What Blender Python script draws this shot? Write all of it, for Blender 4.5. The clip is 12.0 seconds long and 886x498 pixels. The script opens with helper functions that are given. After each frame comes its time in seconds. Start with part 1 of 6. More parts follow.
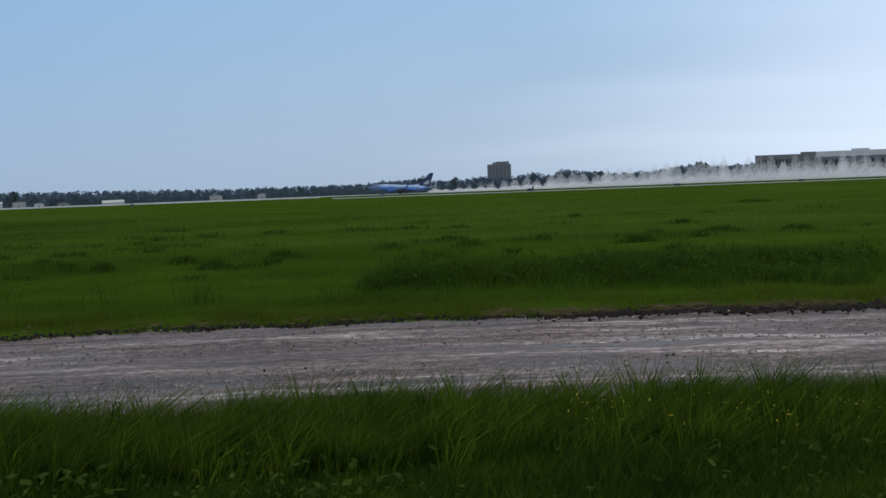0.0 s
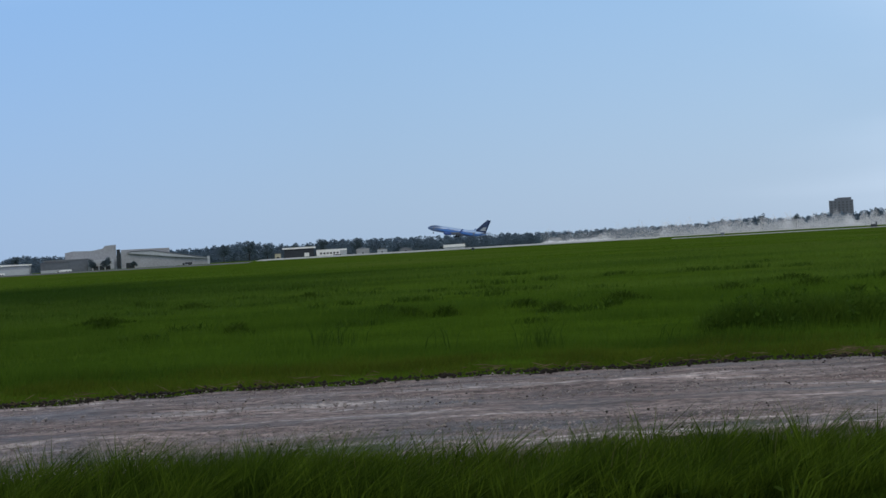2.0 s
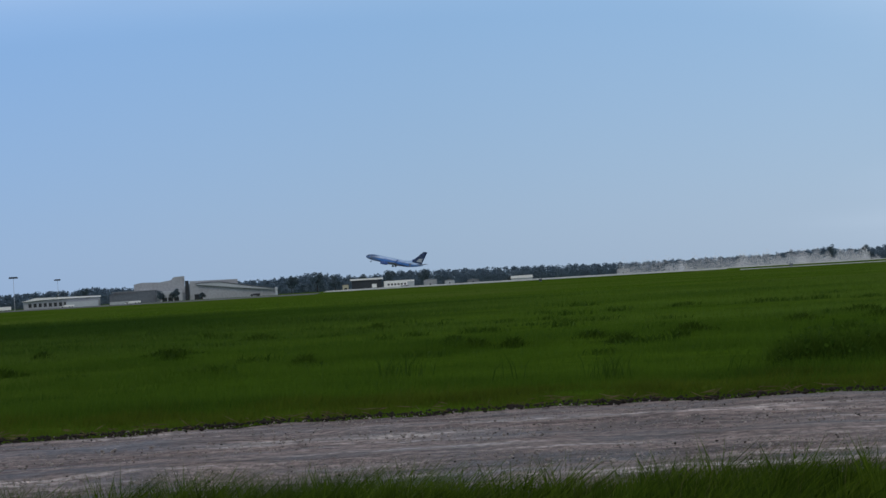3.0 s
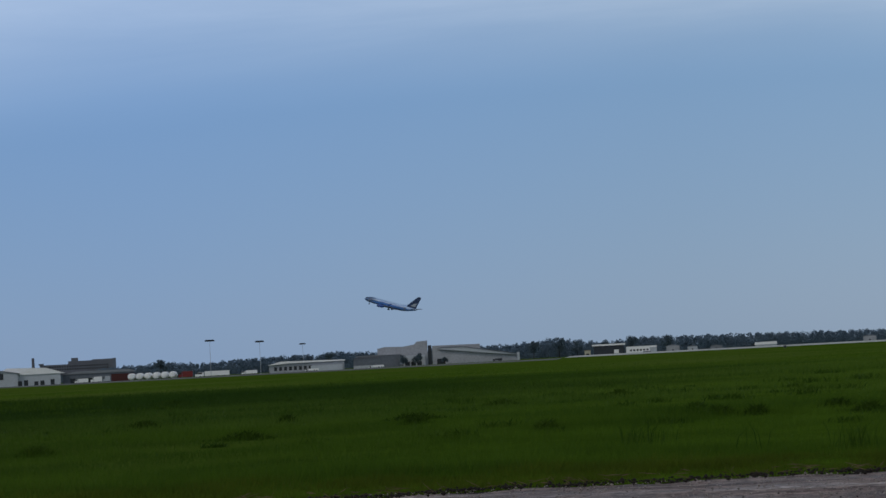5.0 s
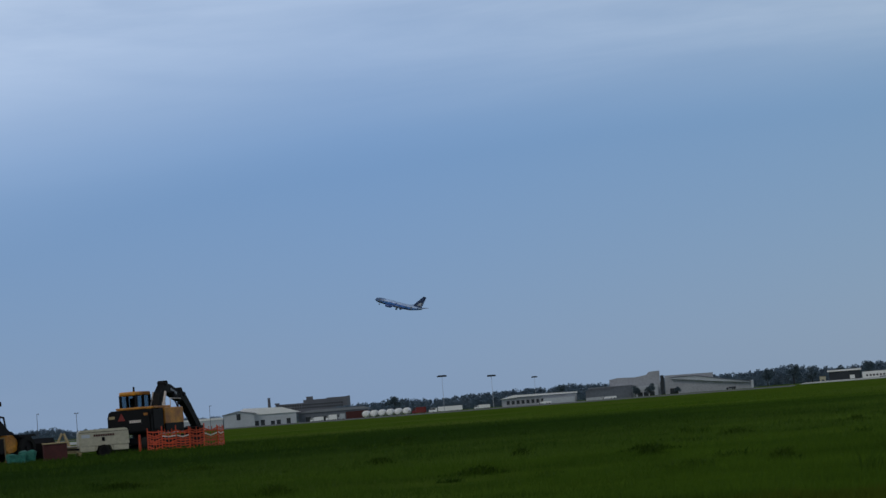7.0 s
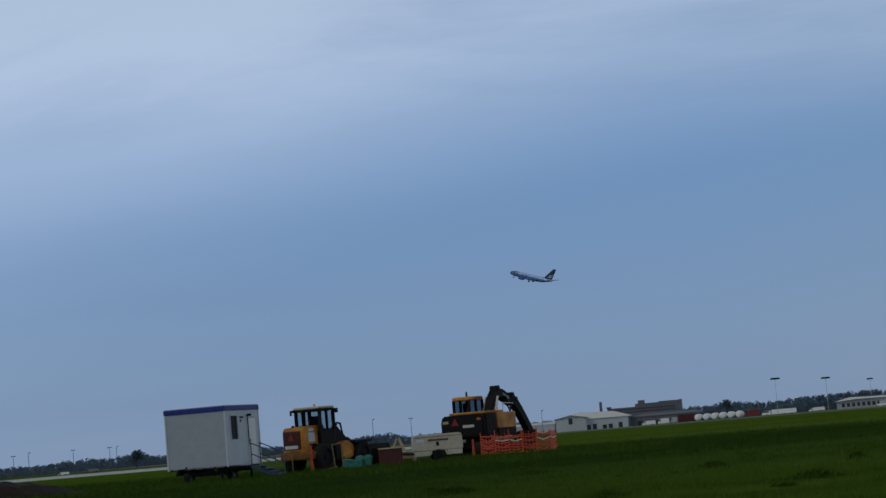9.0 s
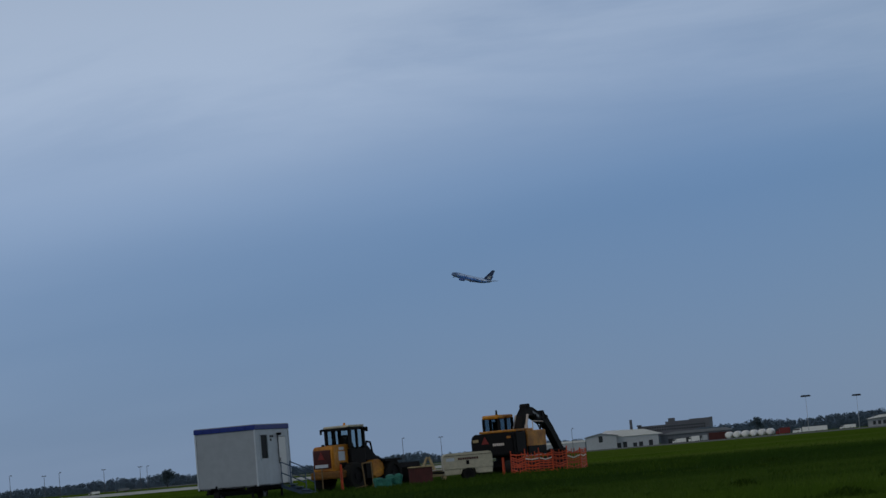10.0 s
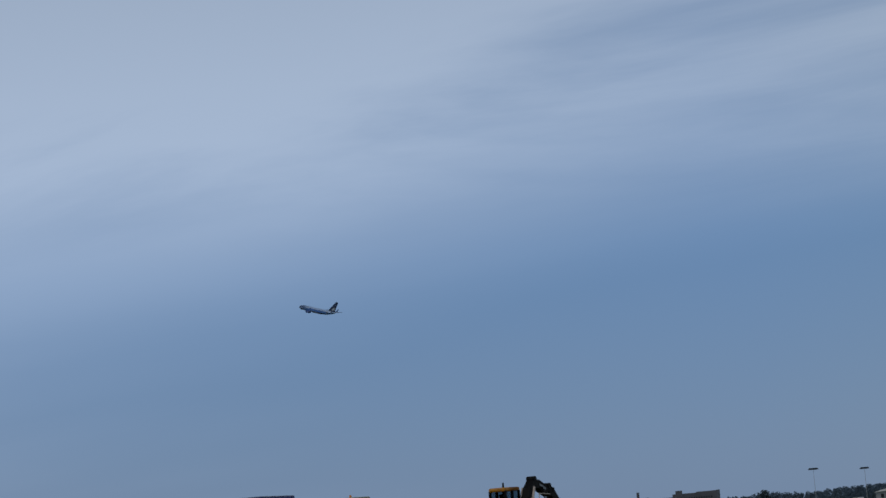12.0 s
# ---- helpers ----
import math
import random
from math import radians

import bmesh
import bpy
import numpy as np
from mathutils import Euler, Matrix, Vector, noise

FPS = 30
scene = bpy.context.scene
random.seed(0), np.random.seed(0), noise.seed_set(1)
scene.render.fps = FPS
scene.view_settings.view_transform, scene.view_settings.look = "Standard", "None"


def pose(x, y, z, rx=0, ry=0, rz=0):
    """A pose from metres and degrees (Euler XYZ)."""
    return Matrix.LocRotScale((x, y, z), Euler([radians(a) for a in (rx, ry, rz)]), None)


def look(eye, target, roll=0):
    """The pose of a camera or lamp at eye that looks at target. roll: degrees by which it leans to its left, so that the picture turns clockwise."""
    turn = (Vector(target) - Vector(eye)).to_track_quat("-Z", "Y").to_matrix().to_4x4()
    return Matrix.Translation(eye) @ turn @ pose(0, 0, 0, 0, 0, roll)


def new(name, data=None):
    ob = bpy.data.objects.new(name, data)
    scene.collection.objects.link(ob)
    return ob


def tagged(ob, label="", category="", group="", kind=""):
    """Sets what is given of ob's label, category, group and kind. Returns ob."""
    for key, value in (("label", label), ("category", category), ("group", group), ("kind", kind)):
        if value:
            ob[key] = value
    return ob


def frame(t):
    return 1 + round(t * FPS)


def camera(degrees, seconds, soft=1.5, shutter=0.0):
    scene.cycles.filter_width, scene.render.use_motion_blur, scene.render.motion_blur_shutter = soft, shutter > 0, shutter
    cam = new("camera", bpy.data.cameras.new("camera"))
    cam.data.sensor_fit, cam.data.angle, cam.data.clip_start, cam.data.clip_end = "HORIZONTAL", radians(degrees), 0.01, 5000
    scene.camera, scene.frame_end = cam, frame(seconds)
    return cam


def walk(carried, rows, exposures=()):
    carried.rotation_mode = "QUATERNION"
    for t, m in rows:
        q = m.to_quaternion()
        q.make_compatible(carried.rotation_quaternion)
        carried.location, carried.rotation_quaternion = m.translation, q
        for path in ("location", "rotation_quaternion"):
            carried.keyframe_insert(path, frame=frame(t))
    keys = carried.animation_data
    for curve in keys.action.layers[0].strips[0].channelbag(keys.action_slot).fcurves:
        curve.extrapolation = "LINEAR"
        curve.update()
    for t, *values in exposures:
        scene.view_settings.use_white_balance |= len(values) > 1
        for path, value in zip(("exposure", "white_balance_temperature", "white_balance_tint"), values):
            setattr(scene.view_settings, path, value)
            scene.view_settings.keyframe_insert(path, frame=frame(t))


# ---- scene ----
# The camera stands still on the verge and is panned by hand: seconds, yaw, pitch, lean.
EYE = Vector((0.0, 0.0, 1.3))
PAN = [
    (0.0, 0.017, -1.550, -2.143),
    (0.3, 2.568, -1.470, -3.117),
    (0.5, 3.780, -1.158, -3.018),
    (0.8, 4.414, -0.899, -2.806),
    (1.0, 4.982, -0.976, -2.744),
    (1.2, 5.982, -1.063, -3.182),
    (1.5, 8.008, 0.196, -3.219),
    (1.7, 7.942, -0.350, -2.856),
    (2.0, 8.559, -0.100, -3.318),
    (2.2, 8.870, 0.229, -3.103),
    (2.5, 8.419, 0.616, -3.169),
    (2.7, 9.174, 0.718, -3.308),
    (3.0, 10.219, 0.786, -3.366),
    (3.2, 11.467, 1.422, -3.243),
    (3.5, 12.746, 1.659, -3.321),
    (3.7, 13.390, 1.519, -3.375),
    (5.3, 16.395, 3.460, -2.916),
    (5.5, 16.322, 3.854, -3.165),
    (5.7, 17.771, 3.669, -3.837),
    (6.0, 18.792, 4.048, -3.591),
    (6.2, 19.752, 4.004, -3.867),
    (6.5, 20.091, 3.511, -3.796),
    (6.7, 20.911, 3.809, -4.091),
    (8.3, 26.161, 3.335, -4.601),
    (8.5, 28.024, 3.404, -5.080),
    (8.7, 29.957, 4.947, -4.698),
    (9.0, 30.299, 4.740, -4.747),
    (9.2, 31.226, 5.042, -4.753),
    (9.5, 30.508, 5.521, -4.852),
    (9.8, 30.913, 5.250, -4.983),
    (10.0, 31.001, 5.266, -4.921),
    (10.2, 31.468, 5.288, -4.709),
    (10.5, 31.341, 4.759, -4.795),
    (10.8, 31.453, 5.298, -4.798),
    (11.0, 31.334, 5.447, -4.726),
    (11.2, 31.228, 5.665, -4.691),
    (11.5, 31.411, 5.006, -4.662),
    (11.7, 31.283, 5.383, -4.744),
    (11.8, 30.965, 5.948, -4.809),
    (12.0, 31.019, 7.096, -4.837),
]


def aim(yaw, pitch, lean):
    y, p = radians(yaw), radians(pitch)
    way = Vector((-math.sin(y) * math.cos(p), math.cos(y) * math.cos(p), math.sin(p)))
    return look(EYE, EYE + way * 100, lean)


cam = camera(22.18, 12.0, soft=1.5)
walk(cam, [(t, aim(y, p, r)) for t, y, p, r in PAN],
     exposures=[(0.0, 0.12), (1.0, 0.22), (2.0, 0.22), (3.5, -0.1), (5.5, -0.4), (8.5, -0.45), (9.5, -0.72), (10.5, -0.8), (11.5, -0.8), (12.0, -0.76)])

# ---------------------------------------------------------------- light
world = bpy.data.worlds.new("world")
scene.world = world
world.use_nodes = True
wt = world.node_tree
wt.nodes.clear()


def wn(kind, **kw):
    n = wt.nodes.new(kind)
    for k, v in kw.items():
        n.inputs[k].default_value = v
    return n


sky = wn("ShaderNodeTexSky")
sky.sky_type = "NISHITA"
sky.sun_disc = False
sky.sun_elevation = radians(38)
sky.sun_rotation = radians(205)
sky.altitude = 240
sky.air_density = 1.0
sky.dust_density = 0.6
sky.ozone_density = 3.0
coord = wn("ShaderNodeTexCoord")
sep = wn("ShaderNodeSeparateXYZ")
wt.links.new(coord.outputs["Generated"], sep.inputs[0])


def wmath(op, a, b=None, c=None):
    n = wt.nodes.new("ShaderNodeMath")
    n.operation = op
    for i, v in enumerate((a, b, c)):
        if v is None:
            continue
        if isinstance(v, (int, float)):
            n.inputs[i].default_value = v
        else:
            wt.links.new(v, n.inputs[i])
    return n.outputs[0]


# clouds lie on a high flat layer
lift = wmath("ADD", wmath("MAXIMUM", sep.outputs[2], 0.0), 0.11)
cx = wmath("DIVIDE", sep.outputs[0], lift)
cy = wmath("DIVIDE", sep.outputs[1], lift)
flat = wn("ShaderNodeCombineXYZ")
wt.links.new(cx, flat.inputs[0])
wt.links.new(cy, flat.inputs[1])
turned = wn("ShaderNodeMapping")
turned.inputs["Rotation"].default_value = (0, 0, radians(-38))
turned.inputs["Scale"].default_value = (0.42, 1.0, 1.0)
wt.links.new(flat.outputs[0], turned.inputs[0])
cl1 = wn("ShaderNodeTexNoise", Scale=1.5, Detail=8.0, Roughness=0.56, Distortion=0.7)
cl2 = wn("ShaderNodeTexNoise", Scale=0.33, Detail=3.0, Roughness=0.5)
for c in (cl1, cl2):
    wt.links.new(turned.outputs[0], c.inputs["Vector"])
fine = wn("ShaderNodeMapRange")   # streaks fade into a smooth veil towards the horizon
fine.interpolation_type = "SMOOTHSTEP"
fine.inputs["From Min"].default_value, fine.inputs["From Max"].default_value = 0.12, 0.19
fine.inputs["To Min"].default_value, fine.inputs["To Max"].default_value = 0.04, 0.85
wt.links.new(sep.outputs[2], fine.inputs["Value"])
streak = wmath("MULTIPLY", wmath("SUBTRACT", cl1.outputs["Fac"], 0.5), fine.outputs[0])
cover = wmath("ADD", wmath("ADD", streak, 0.3), wmath("MULTIPLY", cl2.outputs["Fac"], 0.6))
high = wn("ShaderNodeMapRange")
high.interpolation_type = "SMOOTHSTEP"
high.inputs["From Min"].default_value = 0.06
high.inputs["From Max"].default_value = 0.26
high.inputs["To Min"].default_value = -0.24
high.inputs["To Max"].default_value = 0.38
wt.links.new(sep.outputs[2], high.inputs["Value"])
dens = wn("ShaderNodeMapRange")
dens.interpolation_type = "SMOOTHSTEP"
dens.inputs["From Min"].default_value = 0.44
dens.inputs["From Max"].default_value = 1.02
sides = []
for far, near, most in ((-0.80, -0.36, 0.27), (0.26, -0.14, 0.46)):   # more cloud to either side
    m = wn("ShaderNodeMapRange")
    m.interpolation_type = "SMOOTHSTEP"
    m.inputs["From Min"].default_value, m.inputs["From Max"].default_value = near, far
    m.inputs["To Max"].default_value = most
    wt.links.new(sep.outputs[0], m.inputs["Value"])
    sides.append(m.outputs[0])
bank = wmath("ADD", wmath("ADD", cover, high.outputs[0]), wmath("ADD", sides[0], sides[1]))
wt.links.new(bank, dens.inputs["Value"])
veil = wn("ShaderNodeValToRGB")
veil.color_ramp.elements[0].position, veil.color_ramp.elements[0].color = 0.0, (3.38, 4.88, 7.5, 1)
veil.color_ramp.elements[1].position, veil.color_ramp.elements[1].color = 0.5, (1.6, 2.5, 4.4, 1)
e = veil.color_ramp.elements.new(0.12)
e.color = (2.75, 4.85, 8.5, 1)
wt.links.new(sep.outputs[2], veil.inputs["Fac"])
hazy = wn("ShaderNodeMix")
hazy.data_type = "RGBA"
hazy.inputs["Factor"].default_value = 0.85
wt.links.new(sky.outputs[0], hazy.inputs["A"])
wt.links.new(veil.outputs[0], hazy.inputs["B"])
mix = wn("ShaderNodeMix")
mix.data_type = "RGBA"
deck = wn("ShaderNodeValToRGB")   # cloud base: bright far off, dull overhead
deck.color_ramp.elements[0].position, deck.color_ramp.elements[0].color = 0.12, (8.2, 10.0, 13.0, 1)
deck.color_ramp.elements[1].position, deck.color_ramp.elements[1].color = 0.55, (2.0, 2.4, 3.1, 1)
deck.color_ramp.elements.new(0.20).color = (7.7, 9.2, 11.7, 1)
wt.links.new(sep.outputs[2], deck.inputs["Fac"])
wt.links.new(deck.outputs[0], mix.inputs["B"])
wt.links.new(dens.outputs[0], mix.inputs["Factor"])
wt.links.new(hazy.outputs["Result"], mix.inputs["A"])
bg = wn("ShaderNodeBackground", Strength=0.0988)
side = wn("ShaderNodeMapRange")   # the air is paler and warmer towards the thinner cloud
side.inputs["From Min"].default_value, side.inputs["From Max"].default_value = -0.4, 0.15
wt.links.new(sep.outputs[0], side.inputs["Value"])
warm = wn("ShaderNodeValToRGB")
warm.color_ramp.elements[0].color = (0.815, 0.855, 0.895, 1)
warm.color_ramp.elements[1].color = (0.98, 0.93, 0.855, 1)
for where, tint in ((0.4, (0.878, 0.872, 0.832, 1)), (0.73, (0.98, 0.935, 0.855, 1))):
    warm.color_ramp.elements.new(where).color = tint
wt.links.new(side.outputs[0], warm.inputs["Fac"])
tinted = wn("ShaderNodeMix")
tinted.data_type, tinted.blend_type = "RGBA", "MULTIPLY"
tinted.inputs["Factor"].default_value = 1.0
wt.links.new(mix.outputs["Result"], tinted.inputs["A"])
wt.links.new(warm.outputs[0], tinted.inputs["B"])
wt.links.new(tinted.outputs["Result"], bg.inputs[0])
wt.links.new(bg.outputs[0], wn("ShaderNodeOutputWorld").inputs[0])

# weak sun behind thin cloud
sun = new("sun", bpy.data.lights.new("sun", "SUN"))
sun.data.energy, sun.data.angle, sun.data.color = 0.75, radians(14), (1.0, 0.91, 0.78)
sun.matrix_basis = look((-40, -90, 80), (0, 0, 0))


# ---------------------------------------------------------------- materials
def material(name, base, rough=0.7, metal=0.0, vary=0.25, scale=2.0, fine=12.0, bump=0.15, spec=0.4, tint=None, each=0.0):
    """Two scales of colour variation and a fine bump, in metres; each: brightness change from object to object."""
    m = bpy.data.materials.new(name)
    m.use_nodes = True
    nt = m.node_tree
    p = nt.nodes["Principled BSDF"]
    p.inputs["Roughness"].default_value, p.inputs["Metallic"].default_value = rough, metal
    p.inputs["Specular IOR Level"].default_value = spec
    tc = nt.nodes.new("ShaderNodeTexCoord")
    a, b = nt.nodes.new("ShaderNodeTexNoise"), nt.nodes.new("ShaderNodeTexNoise")
    a.inputs["Scale"].default_value, a.inputs["Detail"].default_value = scale, 4
    b.inputs["Scale"].default_value, b.inputs["Detail"].default_value = fine, 5
    for n in (a, b):
        nt.links.new(tc.outputs["Object"], n.inputs["Vector"])
    r = nt.nodes.new("ShaderNodeValToRGB")
    other = tint or tuple(c * (1 - vary) for c in base)
    r.color_ramp.elements[0].color, r.color_ramp.elements[1].color = (*other, 1), (*base, 1)
    r.color_ramp.elements[0].position, r.color_ramp.elements[1].position = 0.33, 0.66
    nt.links.new(a.outputs["Fac"], r.inputs["Fac"])
    hue = nt.nodes.new("ShaderNodeHueSaturation")
    v = nt.nodes.new("ShaderNodeMapRange")
    v.inputs["To Min"].default_value, v.inputs["To Max"].default_value = 1 - vary * 0.8, 1 + vary * 0.8
    v.inputs["From Min"].default_value, v.inputs["From Max"].default_value = 0.3, 0.7
    nt.links.new(b.outputs["Fac"], v.inputs["Value"])
    out = v.outputs[0]
    if each:
        info = nt.nodes.new("ShaderNodeObjectInfo")
        w = nt.nodes.new("ShaderNodeMapRange")
        w.inputs["To Min"].default_value, w.inputs["To Max"].default_value = 1 - each, 1 + each
        nt.links.new(info.outputs["Random"], w.inputs["Value"])
        k = nt.nodes.new("ShaderNodeMath")
        k.operation = "MULTIPLY"
        nt.links.new(out, k.inputs[0])
        nt.links.new(w.outputs[0], k.inputs[1])
        out = k.outputs[0]
    nt.links.new(out, hue.inputs["Value"])
    nt.links.new(r.outputs[0], hue.inputs["Color"])
    nt.links.new(hue.outputs[0], p.inputs["Base Color"])
    if bump:
        bu = nt.nodes.new("ShaderNodeBump")
        bu.inputs["Strength"].default_value, bu.inputs["Distance"].default_value = bump, 0.5 / fine
        nt.links.new(b.outputs["Fac"], bu.inputs["Height"])
        nt.links.new(bu.outputs[0], p.inputs["Normal"])
    return m


def leafy(name, dark, light, scale=0.5, each=0.45, glow=0.3, rough=0.75, spec=0.05):
    """Blades and leaves: colour differs from blade to blade and in patches."""
    m = bpy.data.materials.new(name)
    m.use_nodes = True
    nt = m.node_tree
    p = nt.nodes["Principled BSDF"]
    p.inputs["Roughness"].default_value, p.inputs["Specular IOR Level"].default_value = rough, spec
    geo, tc = nt.nodes.new("ShaderNodeNewGeometry"), nt.nodes.new("ShaderNodeTexCoord")
    n = nt.nodes.new("ShaderNodeTexNoise")
    n.inputs["Scale"].default_value, n.inputs["Detail"].default_value = scale, 3
    nt.links.new(tc.outputs["Object"], n.inputs["Vector"])
    add = nt.nodes.new("ShaderNodeMath")
    add.operation = "MULTIPLY_ADD"
    add.inputs[1].default_value = each
    nt.links.new(geo.outputs["Random Per Island"], add.inputs[0])
    pick = nt.nodes.new("ShaderNodeMapRange")
    pick.inputs["From Min"].default_value, pick.inputs["From Max"].default_value = 0.3, 0.7
    pick.inputs["To Max"].default_value = 1.0 - each
    nt.links.new(n.outputs["Fac"], pick.inputs["Value"])
    nt.links.new(pick.outputs[0], add.inputs[2])
    r = nt.nodes.new("ShaderNodeValToRGB")
    r.color_ramp.elements[0].color, r.color_ramp.elements[1].color = (*dark, 1), (*light, 1)
    nt.links.new(add.outputs[0], r.inputs["Fac"])
    nt.links.new(r.outputs[0], p.inputs["Base Color"])
    # light that comes through the thin leaf
    thin_leaf, blend = nt.nodes.new("ShaderNodeBsdfTranslucent"), nt.nodes.new("ShaderNodeMixShader")
    nt.links.new(r.outputs[0], thin_leaf.inputs["Color"])
    blend.inputs[0].default_value = glow
    nt.links.new(p.outputs[0], blend.inputs[1])
    nt.links.new(thin_leaf.outputs[0], blend.inputs[2])
    nt.links.new(blend.outputs[0], nt.nodes["Material Output"].inputs[0])
    return m


def patchy(m, other, scale, stretch=(1.0, 1.0, 1.0), lo=0.42, hi=0.66):
    """Broad uneven patches of another colour over a material's own."""
    nt = m.node_tree
    p = nt.nodes["Principled BSDF"]
    src = p.inputs["Base Color"].links[0].from_socket
    tc, mp, n = nt.nodes.new("ShaderNodeTexCoord"), nt.nodes.new("ShaderNodeMapping"), nt.nodes.new("ShaderNodeTexNoise")
    mp.inputs["Scale"].default_value = stretch
    n.inputs["Scale"].default_value, n.inputs["Detail"].default_value, n.inputs["Roughness"].default_value = scale, 5, 0.6
    nt.links.new(tc.outputs["Object"], mp.inputs[0])
    nt.links.new(mp.outputs[0], n.inputs["Vector"])
    r = nt.nodes.new("ShaderNodeMapRange")
    r.interpolation_type = "SMOOTHSTEP"
    r.inputs["From Min"].default_value, r.inputs["From Max"].default_value = lo, hi
    r.inputs["To Max"].default_value = 0.85
    nt.links.new(n.outputs["Fac"], r.inputs["Value"])
    mixn = nt.nodes.new("ShaderNodeMix")
    mixn.data_type = "RGBA"
    mixn.inputs["B"].default_value = (*other, 1)
    nt.links.new(r.outputs[0], mixn.inputs["Factor"])
    nt.links.new(src, mixn.inputs["A"])
    for link in list(src.links):
        if link.to_node != mixn:
            nt.links.new(mixn.outputs["Result"], link.to_socket)


M_FIELD = material("meadow_turf", (0.078, 0.138, 0.011), 0.95, 0, 0.35, 0.12, 1.7, 0.5, 0.0, tint=(0.048, 0.094, 0.008))
patchy(M_FIELD, (0.100, 0.142, 0.026), 0.035, (1.0, 0.35, 1.0))
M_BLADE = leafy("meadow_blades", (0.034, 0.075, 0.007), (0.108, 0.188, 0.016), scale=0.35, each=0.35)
# Far blades: paler and more even than the near ones
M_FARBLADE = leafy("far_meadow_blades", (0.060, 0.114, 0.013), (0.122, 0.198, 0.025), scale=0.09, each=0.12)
for m in (M_BLADE, M_FARBLADE):
    patchy(m, (0.044, 0.088, 0.011), 0.16, (0.45, 1.0, 1.0), 0.55, 0.66)


def shade_west(m, share):
    """Paints shade into the meadow's colour towards the west: a darker green that takes over unevenly."""
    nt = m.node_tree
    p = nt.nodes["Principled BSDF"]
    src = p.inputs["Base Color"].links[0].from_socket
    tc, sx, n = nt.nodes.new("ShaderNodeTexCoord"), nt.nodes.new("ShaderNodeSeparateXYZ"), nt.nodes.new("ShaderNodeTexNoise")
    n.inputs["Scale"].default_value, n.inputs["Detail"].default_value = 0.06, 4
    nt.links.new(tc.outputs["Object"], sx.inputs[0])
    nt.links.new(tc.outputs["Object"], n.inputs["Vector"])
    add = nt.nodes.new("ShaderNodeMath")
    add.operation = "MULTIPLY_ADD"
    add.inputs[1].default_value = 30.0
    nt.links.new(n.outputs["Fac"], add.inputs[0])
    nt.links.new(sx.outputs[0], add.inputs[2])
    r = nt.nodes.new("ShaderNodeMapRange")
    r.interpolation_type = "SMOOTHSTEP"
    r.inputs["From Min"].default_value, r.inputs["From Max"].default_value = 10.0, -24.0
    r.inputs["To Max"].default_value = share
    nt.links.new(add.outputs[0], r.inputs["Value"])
    near = nt.nodes.new("ShaderNodeMapRange")   # the painted shade fades out between 110 and 150 m
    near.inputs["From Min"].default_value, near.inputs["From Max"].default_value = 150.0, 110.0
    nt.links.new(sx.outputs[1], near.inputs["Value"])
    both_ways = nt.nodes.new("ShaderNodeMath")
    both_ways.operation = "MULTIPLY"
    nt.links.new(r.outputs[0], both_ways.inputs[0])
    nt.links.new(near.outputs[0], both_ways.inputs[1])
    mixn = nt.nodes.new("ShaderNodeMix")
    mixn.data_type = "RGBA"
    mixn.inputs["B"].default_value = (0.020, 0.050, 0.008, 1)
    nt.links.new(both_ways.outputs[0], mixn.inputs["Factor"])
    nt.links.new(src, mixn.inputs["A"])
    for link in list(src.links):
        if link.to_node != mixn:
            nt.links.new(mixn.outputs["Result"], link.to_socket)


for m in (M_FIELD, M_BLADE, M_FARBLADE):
    shade_west(m, 0.85)
M_EDGE = leafy("road_edge_blades", (0.050, 0.070, 0.007), (0.110, 0.150, 0.015), scale=0.8, each=0.4)
M_VERGE = leafy("verge_blades", (0.004, 0.014, 0.0015), (0.072, 0.132, 0.010), scale=2.6, each=0.5)
M_TUFT = leafy("tuft_blades", (0.010, 0.028, 0.002), (0.125, 0.195, 0.016), scale=4.5, each=0.45)
M_BROAD = leafy("broad_leaves", (0.020, 0.048, 0.005), (0.095, 0.150, 0.025), scale=3.0, each=0.5)
M_WEED = leafy("weed_leaves", (0.014, 0.034, 0.003), (0.055, 0.098, 0.009))
M_RANK = leafy("rank_leaves", (0.017, 0.046, 0.006), (0.078, 0.138, 0.014), scale=0.9, each=0.3)
M_DRY = leafy("dry_stalks", (0.07, 0.075, 0.025), (0.20, 0.18, 0.08))
M_STRAW = leafy("dead_straw", (0.06, 0.04, 0.02), (0.26, 0.19, 0.11), each=0.6)
M_PETAL = material("yellow_petals", (0.55, 0.45, 0.03), 0.6)


